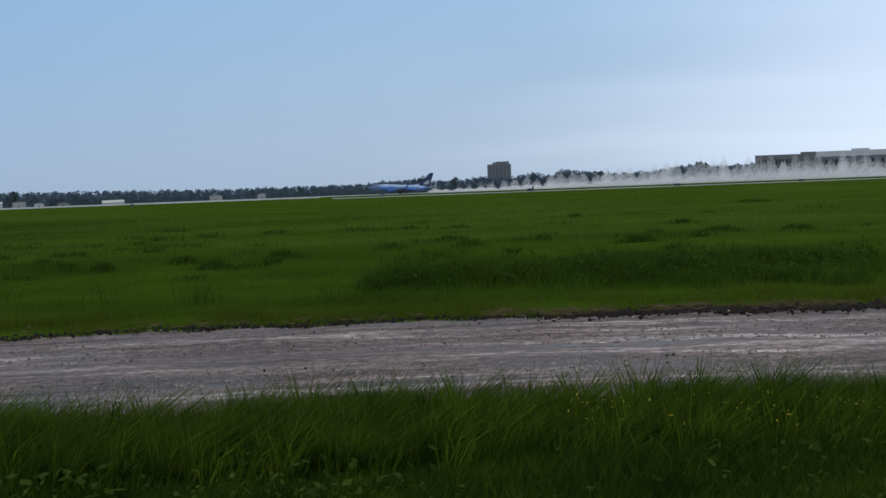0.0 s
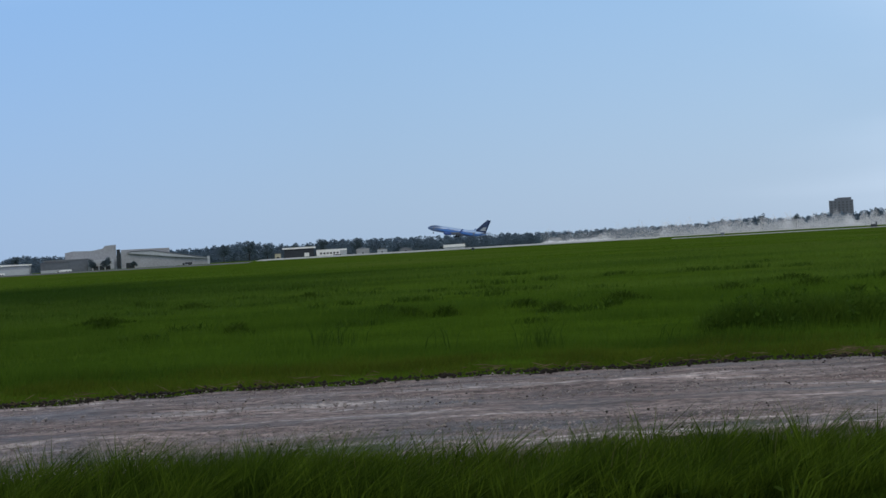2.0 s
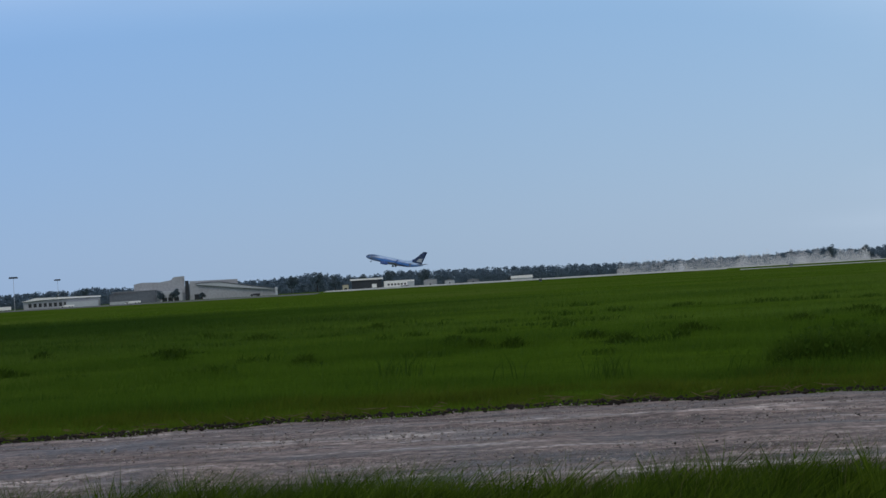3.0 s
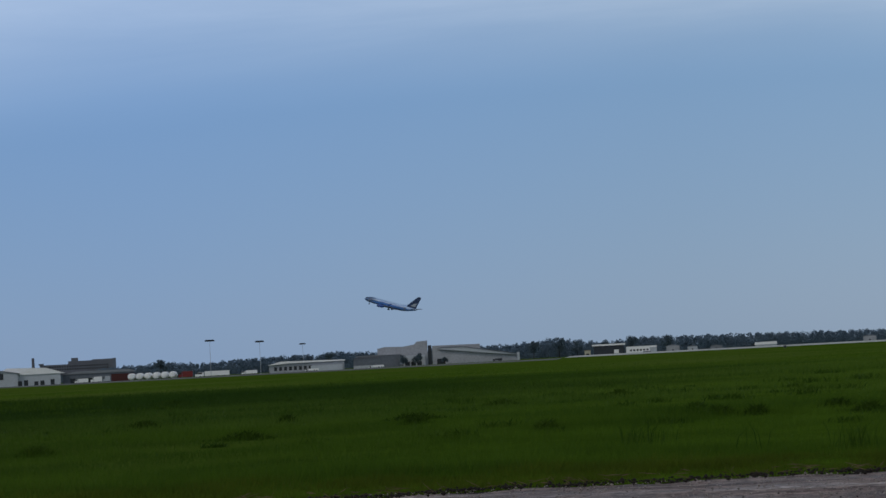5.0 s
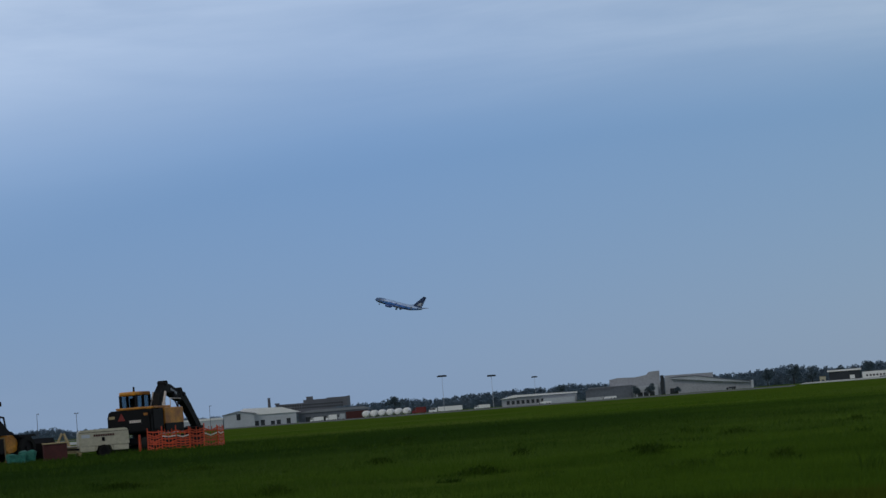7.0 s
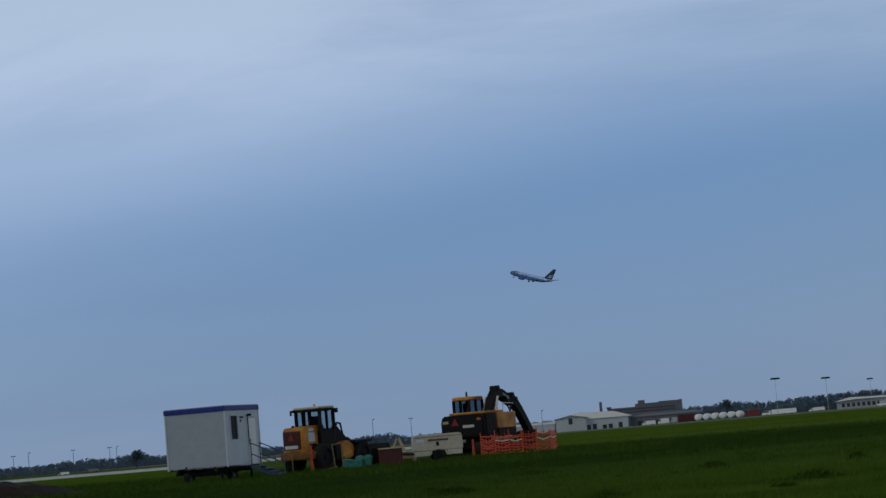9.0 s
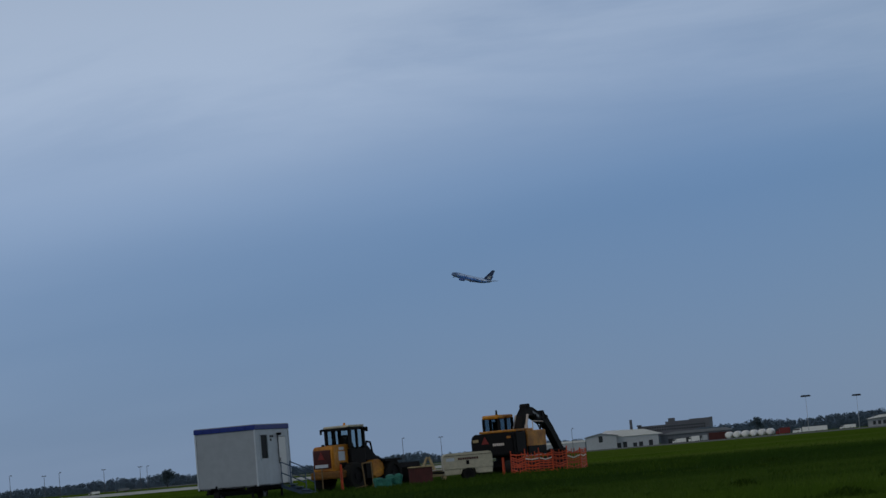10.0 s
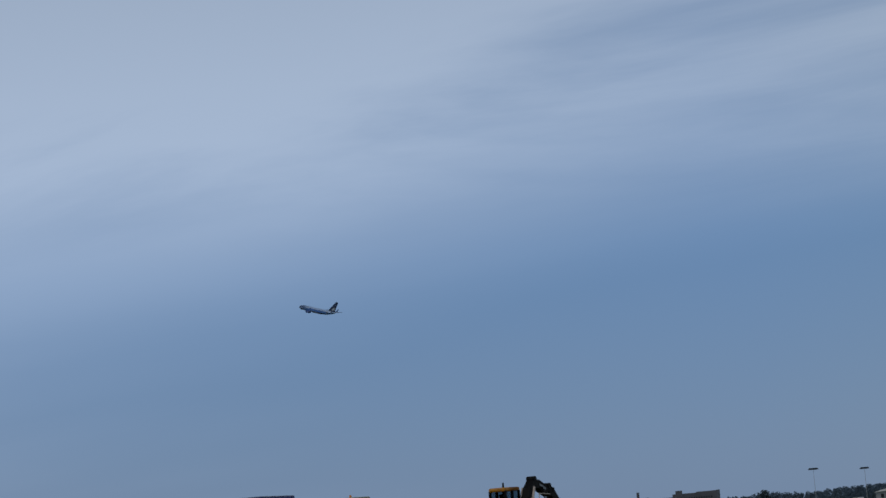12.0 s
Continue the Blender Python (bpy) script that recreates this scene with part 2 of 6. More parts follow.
def gravel_road(name):
    """Rolled gravel after rain: streaks along the road, wet and dry patches, fine pale and dark grit."""
    m = bpy.data.materials.new(name)
    m.use_nodes = True
    nt = m.node_tree
    p = nt.nodes["Principled BSDF"]
    uv = nt.nodes.new("ShaderNodeUVMap")

    def grain(sx, sy, scale, detail, rough):
        mp, n = nt.nodes.new("ShaderNodeMapping"), nt.nodes.new("ShaderNodeTexNoise")
        mp.inputs["Scale"].default_value = (sx, sy, 1.0)
        n.inputs["Scale"].default_value, n.inputs["Detail"].default_value, n.inputs["Roughness"].default_value = scale, detail, rough
        nt.links.new(uv.outputs[0], mp.inputs[0])
        nt.links.new(mp.outputs[0], n.inputs["Vector"])
        return n.outputs["Fac"]

    def ramp(fac, stops):
        r = nt.nodes.new("ShaderNodeValToRGB")
        els = r.color_ramp.elements
        els[0].position, els[0].color = stops[0][0], (*stops[0][1], 1)
        els[1].position, els[1].color = stops[-1][0], (*stops[-1][1], 1)
        for at, c in stops[1:-1]:
            els.new(at).color = (*c, 1)
        nt.links.new(fac, r.inputs["Fac"])
        return r.outputs[0]

    def blend(kind, a, b, fac=1.0):
        k = nt.nodes.new("ShaderNodeMix")
        k.data_type, k.blend_type = "RGBA", kind
        k.inputs["Factor"].default_value = fac
        nt.links.new(a, k.inputs["A"])
        nt.links.new(b, k.inputs["B"])
        return k.outputs["Result"]
    streak = grain(0.24, 1.7, 1.0, 8, 0.68)
    patch = grain(0.5, 1.1, 1.0, 7, 0.68)
    grit = grain(1.0, 1.0, 9.0, 6, 0.75)
    speck = grain(1.0, 1.4, 22.0, 3, 0.6)
    base = ramp(streak, [(0.38, (0.075, 0.050, 0.046)), (0.46, (0.180, 0.134, 0.118)), (0.54, (0.262, 0.204, 0.184)), (0.62, (0.49, 0.44, 0.415))])
    tone = ramp(patch, [(0.40, (0.52, 0.45, 0.42)), (0.5, (1.0, 0.96, 0.94)), (0.60, (1.45, 1.42, 1.42))])
    fine = ramp(grit, [(0.38, (0.38, 0.35, 0.34)), (0.5, (1.0, 1.0, 1.0)), (0.62, (1.7, 1.7, 1.7))])
    dots = ramp(speck, [(0.30, (0.25, 0.22, 0.22)), (0.38, (1.0, 1.0, 1.0)), (0.66, (1.0, 1.0, 1.0)), (0.75, (1.7, 1.7, 1.7))])
    nt.links.new(blend("MULTIPLY", blend("MULTIPLY", blend("MULTIPLY", base, tone), fine), dots), p.inputs["Base Color"])
    wet = nt.nodes.new("ShaderNodeMapRange")
    wet.inputs["From Min"].default_value, wet.inputs["From Max"].default_value = 0.38, 0.62
    wet.inputs["To Min"].default_value, wet.inputs["To Max"].default_value = 0.42, 0.85
    nt.links.new(patch, wet.inputs["Value"])
    nt.links.new(wet.outputs[0], p.inputs["Roughness"])
    p.inputs["Specular IOR Level"].default_value = 0.35
    bu = nt.nodes.new("ShaderNodeBump")
    bu.inputs["Strength"].default_value, bu.inputs["Distance"].default_value = 0.6, 0.03
    nt.links.new(grit, bu.inputs["Height"])
    nt.links.new(bu.outputs[0], p.inputs["Normal"])
    return m


M_GRAVEL = gravel_road("gravel")
M_STONE = material("loose_stones", (0.42, 0.36, 0.33), 0.8, 0, 0.5, 3.0, 30.0, 0.3)
M_SOIL = material("dark_soil", (0.024, 0.017, 0.012), 0.95, 0, 0.4, 3.0, 18.0, 0.8)
M_CONCRETE = material("runway_concrete", (0.52, 0.53, 0.50), 0.8, 0, 0.2, 0.02, 0.4, 0.1)


# ---------------------------------------------------------------- building blocks
def part(name, bm, mat, parent=None, label="", smooth=False):
    """Links a bmesh as one mesh object."""
    me = bpy.data.meshes.new(name)
    bmesh.ops.recalc_face_normals(bm, faces=bm.faces)
    bm.to_mesh(me)
    bm.free()
    me.materials.append(mat)
    if smooth:
        me.shade_smooth()
    ob = new(name, me)
    ob.parent = parent
    return tagged(ob, label)


def raw(name, verts, faces, mat, parent=None):
    """One mesh from arrays, for grass, stones and leaves."""
    me = bpy.data.meshes.new(name)
    if isinstance(verts, np.ndarray):
        n, k = faces.shape
        me.vertices.add(len(verts))
        me.vertices.foreach_set("co", verts.astype(np.float32).ravel())
        me.loops.add(n * k)
        me.loops.foreach_set("vertex_index", faces.astype(np.int32).ravel())
        me.polygons.add(n)
        me.polygons.foreach_set("loop_start", np.arange(0, n * k, k, dtype=np.int32))
        me.update(calc_edges=True)
    else:
        me.from_pydata(verts, [], faces)
    me.materials.append(mat)
    ob = new(name, me)
    ob.parent = parent
    return ob


def thing(name, m, label, category, group=""):
    ob = new(name)
    ob.empty_display_size = 0.3
    ob.matrix_basis = m
    return tagged(ob, label, category, group)


def polar(az, d, z=None):
    """Ground place at a bearing (degrees left of ahead) and distance from the camera; its own z or the ground's."""
    a = radians(az)
    x, y = -math.sin(a) * d, math.cos(a) * d
    return Vector((x, y, ground_z(x, y) if z is None else z))


def facing(az, d, turn=0.0, z=None):
    """Pose with x to the right and y away, as seen from the camera."""
    p = polar(az, d, z)
    return pose(p.x, p.y, p.z, 0, 0, az + turn)


def box(bm, x0, x1, y0, y1, z0, z1, bevel=0.0, m=None):
    r = bmesh.ops.create_cube(bm, size=1)
    vs = r["verts"]
    bmesh.ops.transform(bm, verts=vs, matrix=Matrix.Translation(((x0 + x1) / 2, (y0 + y1) / 2, (z0 + z1) / 2))
                        @ Matrix.Diagonal((x1 - x0, y1 - y0, z1 - z0, 1)))
    if m is not None:
        bmesh.ops.transform(bm, verts=vs, matrix=m)
    if bevel:
        es = list({e for v in vs for e in v.link_edges})
        bmesh.ops.bevel(bm, geom=es, offset=bevel, segments=2, affect="EDGES", profile=0.5)
    return bm


def tube(bm, a, b, r0, r1=None, n=10, caps=True):
    a, b = Vector(a), Vector(b)
    r1 = r0 if r1 is None else r1
    q = (b - a).to_track_quat("Z", "Y").to_matrix().to_4x4()
    bmesh.ops.create_cone(bm, cap_ends=caps, segments=n, radius1=r0, radius2=r1, depth=(b - a).length,
                          matrix=Matrix.Translation((a + b) / 2) @ q)
    return bm


def prism(bm, outline, y0, y1, m=None):
    """An outline in x and z, drawn out along y."""
    a = [bm.verts.new((x, y0, z)) for x, z in outline]
    b = [bm.verts.new((x, y1, z)) for x, z in outline]
    bm.faces.new(a)
    bm.faces.new(b[::-1])
    for i in range(len(a)):
        j = (i + 1) % len(a)
        bm.faces.new((a[i], b[i], b[j], a[j]))
    if m is not None:
        bmesh.ops.transform(bm, verts=a + b, matrix=m)
    return bm


def lathe(bm, rings, n=20, m=None):
    """Rings (x, radius_y, radius_z, z_centre) along x, closed at both ends."""
    loops = []
    for x, ry, rz, zc in rings:
        loops.append([bm.verts.new((x, ry * math.cos(2 * math.pi * k / n), zc + rz * math.sin(2 * math.pi * k / n))) for k in range(n)])
    for p, q in zip(loops, loops[1:]):
        for k in range(n):
            bm.faces.new((p[k], p[(k + 1) % n], q[(k + 1) % n], q[k]))
    bm.faces.new(loops[0])
    bm.faces.new(loops[-1][::-1])
    if m is not None:
        bmesh.ops.transform(bm, verts=[v for l in loops for v in l], matrix=m)
    return bm


def B():
    return bmesh.new()


# ---------------------------------------------------------------- ground, road, runway
RISE_D = (0, 10.6, 11.6, 22.0, 23.2, 60, 130, 1300, 1500, 5000)
RISE_Z = (0.05, 0.05, 0.0, 0.0, 0.07, 0.10, 0.12, -2.9, -2.9, -2.9)


def ground_z(x, y):
    d = math.hypot(x, y)
    return float(np.interp(d, RISE_D, RISE_Z))


def road_far(az):
    """Distance of the road's far edge, uneven as a graded gravel edge is."""
    return 21.85 - 0.012 * az + 0.15 * math.sin(az * 0.16) + 0.12 * math.sin(az * 0.9 + 1) + 0.07 * math.sin(az * 2.7)


def road_near(az):
    return 11.3 + 0.35 * math.sin(az * 0.13 + 2) + 0.15 * math.sin(az * 1.1) + 0.08 * math.sin(az * 3.1)


def build_ground():
    ds = [0.0, 3, 5, 7, 8, 9, 9.6, 10.2, 10.8, 11.4, 12, 14, 16, 18, 20, 21, 21.6, 22.2, 22.8, 23.4, 24, 26, 28, 31, 35, 40, 46, 53, 62, 72, 85,
          100, 115, 130, 150, 180, 220, 280, 360, 460, 600, 780, 1000, 1300, 1500, 1900, 2500, 3400, 4800]
    azs = np.arange(-180, 180, 2.0)
    verts, faces = [], []
    for d in ds:
        for az in azs:
            p = polar(az, d)
            z = p.z
            if 23 < d < 150:
                z += 0.05 * noise.noise((p.x * 0.12, p.y * 0.12, 0))
            if 11.9 < d < 21.7:
                z -= 0.12
            verts.append((p.x, p.y, z))
    n = len(azs)
    for i in range(len(ds) - 1):
        for k in range(n):
            j = (k + 1) % n
            faces.append((i * n + k, i * n + j, (i + 1) * n + j, (i + 1) * n + k))
    g = raw("ground", verts, faces, M_FIELD)
    g.data.shade_smooth()
    tagged(g, "wide flat meadow of dull green grass reaching the horizon", "ground", kind="structure")


def build_road():
    azs = np.arange(-60, 75.01, 0.25)
    steps = 44
    verts, faces = [], []
    for az in azs:
        a, b = road_near(az) - 0.5, road_far(az)
        for k in range(steps):
            f = k / (steps - 1)
            d = a + (b - a) * f
            p = polar(az, d, 0)
            rut = 0.025 * math.cos((d - 14.2) * 2.1) if 13 < d < 20 else 0.0
            z = 0.02 + rut + 0.022 * noise.noise((p.x * 1.1, p.y * 1.1, 3)) + 0.012 * noise.noise((p.x * 4, p.y * 4, 7))
            if k == steps - 1:
                z -= 0.05
            verts.append((p.x, p.y, z))
    for i in range(len(azs) - 1):
        for k in range(steps - 1):
            faces.append((i * steps + k, i * steps + k + 1, (i + 1) * steps + k + 1, (i + 1) * steps + k))
    r = raw("road", verts, faces, M_GRAVEL)
    lay = r.data.uv_layers.new(name="along_road")
    for loop in r.data.loops:
        v = verts[loop.vertex_index]
        lay.data[loop.index].uv = (-math.atan2(v[0], v[1]) * 16.5, math.hypot(v[0], v[1]))
    r.data.shade_smooth()
    tagged(r, "pale grey-brown gravel service road with worn ruts", "road", kind="structure")


RUN_N = Vector((math.sin(radians(6)), math.cos(radians(6)), 0))
RUN_U = Vector((-math.cos(radians(6)), math.sin(radians(6)), 0))


def on_runway(s, across=0.0, z=0.0):
    return RUN_N * (1360 + across) + RUN_U * s + Vector((0, 0, z))


def build_runway():
    def strip(name, outline, s0, s1, label, mat, n=60):
        verts, faces = [], []
        k = len(outline)
        for i in range(n + 1):
            s = s0 + (s1 - s0) * i / n
            verts += [tuple(on_runway(s, a, z)) for a, z in outline]
        for i in range(n):
            for j in range(k - 1):
                faces.append((i * k + j, (i + 1) * k + j, (i + 1) * k + j + 1, i * k + j + 1))
        return tagged(raw(name, verts, faces, mat), label, "runway", kind="structure")
    strip("runway", [(-36, -3.2), (-35, -2.95), (-8, -1.22), (22, -1.15), (34, -1.4), (40, -3.2)], -900, 470,
          "long pale concrete runway on a low bank", M_CONCRETE)
    strip("grass_shoulder", [(-28, -2.50 + 0.02), (-14, -1.60 + 0.02)], -900, 215, "narrow grass band beside the runway", M_FIELD)
    strip("grass_bank", [(-35.4, -2.94), (-21, -2.02)], 205, 470, "grassed foot of the runway's bank", M_FIELD)
    strip("runway_asphalt", [(-36, -3.1), (-35, -2.95), (-8, -2.2), (22, -2.2), (34, -2.4), (40, -3.2)], 470, 1900,
          "darker asphalt end of the runway", material("runway_asphalt", (0.13, 0.13, 0.12), 0.85, 0, 0.15, 0.02, 0.4, 0.1))


build_ground()
build_road()
build_runway()


# ---------------------------------------------------------------- site machines and trailer
M_WHITE = material("white_panel", (0.54, 0.60, 0.66), 0.5, 0, 0.08, 0.6, 3.0, 0.0)
M_GREYPANEL = material("pale_grey_panel", (0.34, 0.385, 0.43), 0.55, 0, 0.08, 0.8, 2.5, 0.0)
M_BLUE = material("blue_fascia", (0.007, 0.028, 0.235), 0.45, 0, 0.12, 1.0, 9.0, 0.02)
M_BLACK = material("black_paint", (0.007, 0.007, 0.008), 0.6, 0, 0.3, 2.0, 12.0, 0.05, spec=0.15)
M_RUBBER = material("tyre_rubber", (0.010, 0.010, 0.009), 0.9, 0, 0.3, 3.0, 20.0, 0.3)
M_GALV = material("galvanised_steel", (0.30, 0.33, 0.37), 0.45, 0.7, 0.15, 3.0, 25.0, 0.05)
M_BLUEGREY = material("blue_grey_rail", (0.10, 0.15, 0.24), 0.5, 0.2, 0.15, 3.0, 25.0, 0.05)
M_YELLOW = material("machine_yellow", (0.62, 0.265, 0.018), 0.45, 0, 0.25, 1.3, 9.0, 0.06, tint=(0.30, 0.105, 0.010))
M_AMBER = material("amber_lens", (0.75, 0.28, 0.02), 0.25, 0, 0.1)
M_RED = material("dull_red", (0.22, 0.022, 0.015), 0.5, 0, 0.25, 2.0, 10.0, 0.05)
M_GRILLE = material("grille_maroon", (0.075, 0.014, 0.012), 0.6, 0, 0.3, 3.0, 25.0, 0.2)
M_CREAM = material("cream_paint", (0.52, 0.49, 0.37), 0.5, 0, 0.15, 1.2, 9.0, 0.05)
M_ORANGE = material("orange_plastic", (0.60, 0.075, 0.02), 0.55, 0, 0.2, 2.0, 12.0, 0.05, each=0.2)
M_STRIPE = material("white_plastic", (0.70, 0.62, 0.56), 0.5, 0, 0.15)
M_TEAL = material("teal_tarpaulin", (0.03, 0.20, 0.15), 0.6, 0, 0.3, 2.5, 12.0, 0.4)
M_TIMBER = material("pale_timber", (0.45, 0.36, 0.20), 0.75, 0, 0.3, 2.0, 20.0, 0.2, each=0.2)
M_SOILED = material("soiled_timber", (0.22, 0.15, 0.07), 0.8, 0, 0.3, 2.0, 20.0, 0.2)
M_GLASS = material("dark_glass", (0.005, 0.008, 0.012), 0.3, 0, 0.1, 1.0, 3.0, 0.0, spec=0.06)


def real_glass(name, tint):
    m = bpy.data.materials.new(name)
    m.use_nodes = True
    p = m.node_tree.nodes["Principled BSDF"]
    p.inputs["Base Color"].default_value = (*tint, 1)
    p.inputs["Transmission Weight"].default_value = 1.0
    p.inputs["Roughness"].default_value = 0.02
    p.inputs["IOR"].default_value = 1.02
    return m


M_PANE = real_glass("cab_glass", (0.62, 0.70, 0.72))
M_TINTED = real_glass("tinted_cab_glass", (0.34, 0.42, 0.46))


def wheel(parent, x, y, r, w, name="wheel", rim=None, side=1):
    """Tyre with lugs, rim and hub; the axle runs along x."""
    bm = B()
    n = 28
    prof = [(-w / 2, r * 0.62), (-w / 2, r * 0.9), (-w * 0.38, r), (w * 0.38, r), (w / 2, r * 0.9), (w / 2, r * 0.62)]
    loops = []
    for px, pr in prof:
        loops.append([bm.verts.new((px, pr * math.cos(6.28318 * k / n), pr * math.sin(6.28318 * k / n))) for k in range(n)])
    for a, b in zip(loops, loops[1:] + loops[:1]):
        for k in range(n):
            bm.faces.new((a[k], a[(k + 1) % n], b[(k + 1) % n], b[k]))
    t = part(name, bm, M_RUBBER, parent)
    t.location = (x, y, r)
    lug = None
    for k in range(14):
        if lug is None:
            o = part("tread_lug", box(B(), -w * 0.42, w * 0.42, -r * 0.05, r * 0.05, r * 0.94, r * 1.03), M_RUBBER, t)
            lug = o.data
        else:
            o = new("tread_lug", lug)
            o.parent = t
        o.rotation_euler = (6.28318 / 14 * k, 0, 0)
    bm = B()
    tube(bm, (-w * 0.35, 0, 0), (w * 0.35, 0, 0), r * 0.62, n=24)
    tube(bm, (-w * 0.45, 0, 0), (w * 0.45, 0, 0), r * 0.22, n=12)
    part("rim", bm, rim or M_GREYPANEL, t)
    return t


def build_trailer():
    t = thing("site_office_trailer", facing(36.14, 103.5, -25), "white site office trailer with blue roof band on wheels", "trailer")
    z0, z1 = 0.64, 3.42
    W, L = 3.0, 3.7
    b = B()
    box(b, -W, 0, 0, 0.06, z0, z1 - 0.22)
    part("end_wall", b, M_GREYPANEL, t, "plain pale grey end wall")
    b = B()
    box(b, -W, 0, L - 0.06, L, z0, z1 - 0.22)
    part("back_wall", b, M_WHITE, t)
    b = B()
    box(b, -W, -W + 0.06, 0.06, L - 0.06, z0, z1 - 0.22)
    part("side_wall", b, M_WHITE, t)
    b = B()   # wall with the openings of window and door
    x0, x1 = -0.06, 0.0
    for y0, y1, a0, a1 in ((0.06, 0.52, z0, 3.2), (0.52, 1.36, z0, 1.82), (0.52, 1.36, 3.0, 3.2), (1.36, 2.5, z0, 3.2),
                           (2.5, 3.35, 2.85, 3.2), (3.35, L - 0.06, z0, 3.2)):
        box(b, x0, x1, y0, y1, a0, a1)
    part("door_wall", b, M_WHITE, t)
    b = B()
    box(b, -W, 0, 0, L, z0 - 0.02, z0 + 0.06)
    part("floor_panel", b, M_BLACK, t)
    for y in (0.0, L):
        for x in (-W, 0.0):
            part("corner_trim", box(B(), x - 0.035, x + 0.035, y - 0.035, y + 0.035, z0, z1 - 0.22, 0.01), M_WHITE, t)
    b = B()
    box(b, -W - 0.05, 0.05, -0.05, L + 0.05, z1 - 0.22, z1, 0.02)
    part("roof_fascia", b, M_BLUE, t, "deep blue roof band")
    b = B()
    box(b, -W - 0.02, 0.02, -0.02, L + 0.02, z1, z1 + 0.03)
    part("roof", b, M_GALV, t)
    w = part("window", box(B(), -0.045, -0.02, 0.57, 1.31, 1.87, 2.95), M_GLASS, t, "dark window pane")
    b = B()
    box(b, -0.05, 0.03, 0.50, 0.57, 1.80, 3.02)
    box(b, -0.05, 0.03, 1.31, 1.38, 1.80, 3.02)
    box(b, -0.05, 0.03, 0.57, 1.31, 1.80, 1.87)
    box(b, -0.05, 0.03, 0.57, 1.31, 2.95, 3.02)
    part("window_frame", b, M_WHITE, w)
    d = part("door", box(B(), -0.05, 0.01, 2.52, 3.33, z0 + 0.04, 2.83, 0.01), material("door_white", (0.80, 0.82, 0.82), 0.4, 0, 0.05), t, "bright white door")
    part("door_handle", tube(B(), (0.02, 2.62, 1.7), (0.02, 2.62, 1.85), 0.02), M_BLACK, d)
    for y, z in ((1.62, 2.82), (1.62, 2.66), (1.84, 2.82)):
        part("notice", box(B(), 0.002, 0.012, y, y + 0.17, z, z + 0.1), M_BLACK, t)
    part("bulkhead_lamp", box(B(), 0.0, 0.22, 2.36, 2.5, 2.9, 3.02, 0.03), M_BLACK, t)
    # chassis
    for x in (-2.5, -0.5):
        part("chassis_rail", box(B(), x - 0.06, x + 0.06, -0.1, L + 0.1, 0.48, 0.62, 0.01), M_BLACK, t)
    for y in (0.35, 1.9, 3.2):
        part("cross_member", box(B(), -2.8, -0.2, y - 0.05, y + 0.05, 0.40, 0.50, 0.01), M_BLACK, t)
    for x, y in ((-2.2, 0.45), (-0.75, 2.0)):
        wheel(t, x, y, 0.35, 0.28, rim=M_GALV)
    part("axle", box(B(), -2.2, -0.6, 0.40, 0.50, 0.30, 0.40, 0.01), M_BLACK, t)
    part("axle", box(B(), -2.2, -0.6, 1.95, 2.05, 0.30, 0.40, 0.01), M_BLACK, t)
    for x, y in ((-2.55, 0.9), (-0.45, 0.3), (-0.4, 3.4)):
        part("jack_stand", tube(B(), (x, y, 0.0), (x, y, 0.5), 0.09, 0.04, 8), M_BLACK, t)
    part("drain_cap", tube(B(), (-2.1, -0.03, 0.74), (-2.1, 0.0, 0.74), 0.05, n=8), M_BLACK, t)
    for k in range(1, 7):
        part("fascia_joint", box(B(), -W + 0.43 * k, -W + 0.012 + 0.43 * k, -0.054, -0.05, z1 - 0.21, z1 - 0.01), M_BLACK, t)
    # steps and rails
    for k in range(4):
        part("step", box(B(), 0.12 + 0.3 * k, 0.44 + 0.3 * k, 2.45, 3.4, 0.56 - 0.15 * k, 0.60 - 0.15 * k, 0.008), M_BLUEGREY, t)
    for y in (2.42, 3.42):
        part("stringer", prism(B(), [(0.05, 0.62), (0.05, 0.46), (1.35, -0.02), (1.45, 0.1)], y - 0.02, y + 0.02), M_BLUEGREY, t)
        b = B()
        for x, z in ((0.1, 0.6), (1.3, 0.05)):
            tube(b, (x, y, z), (x, y, z + 1.05), 0.026, n=8)
        for h in (0.55, 1.05):
            tube(b, (0.1, y, 0.6 + h), (1.3, y, 0.05 + h), 0.026, n=8)
        part("handrail", b, M_BLUEGREY, t)
    part("grab_pole", tube(B(), (0.06, 2.38, 1.6), (0.06, 2.38, 2.95), 0.024, n=8), M_BLACK, t)


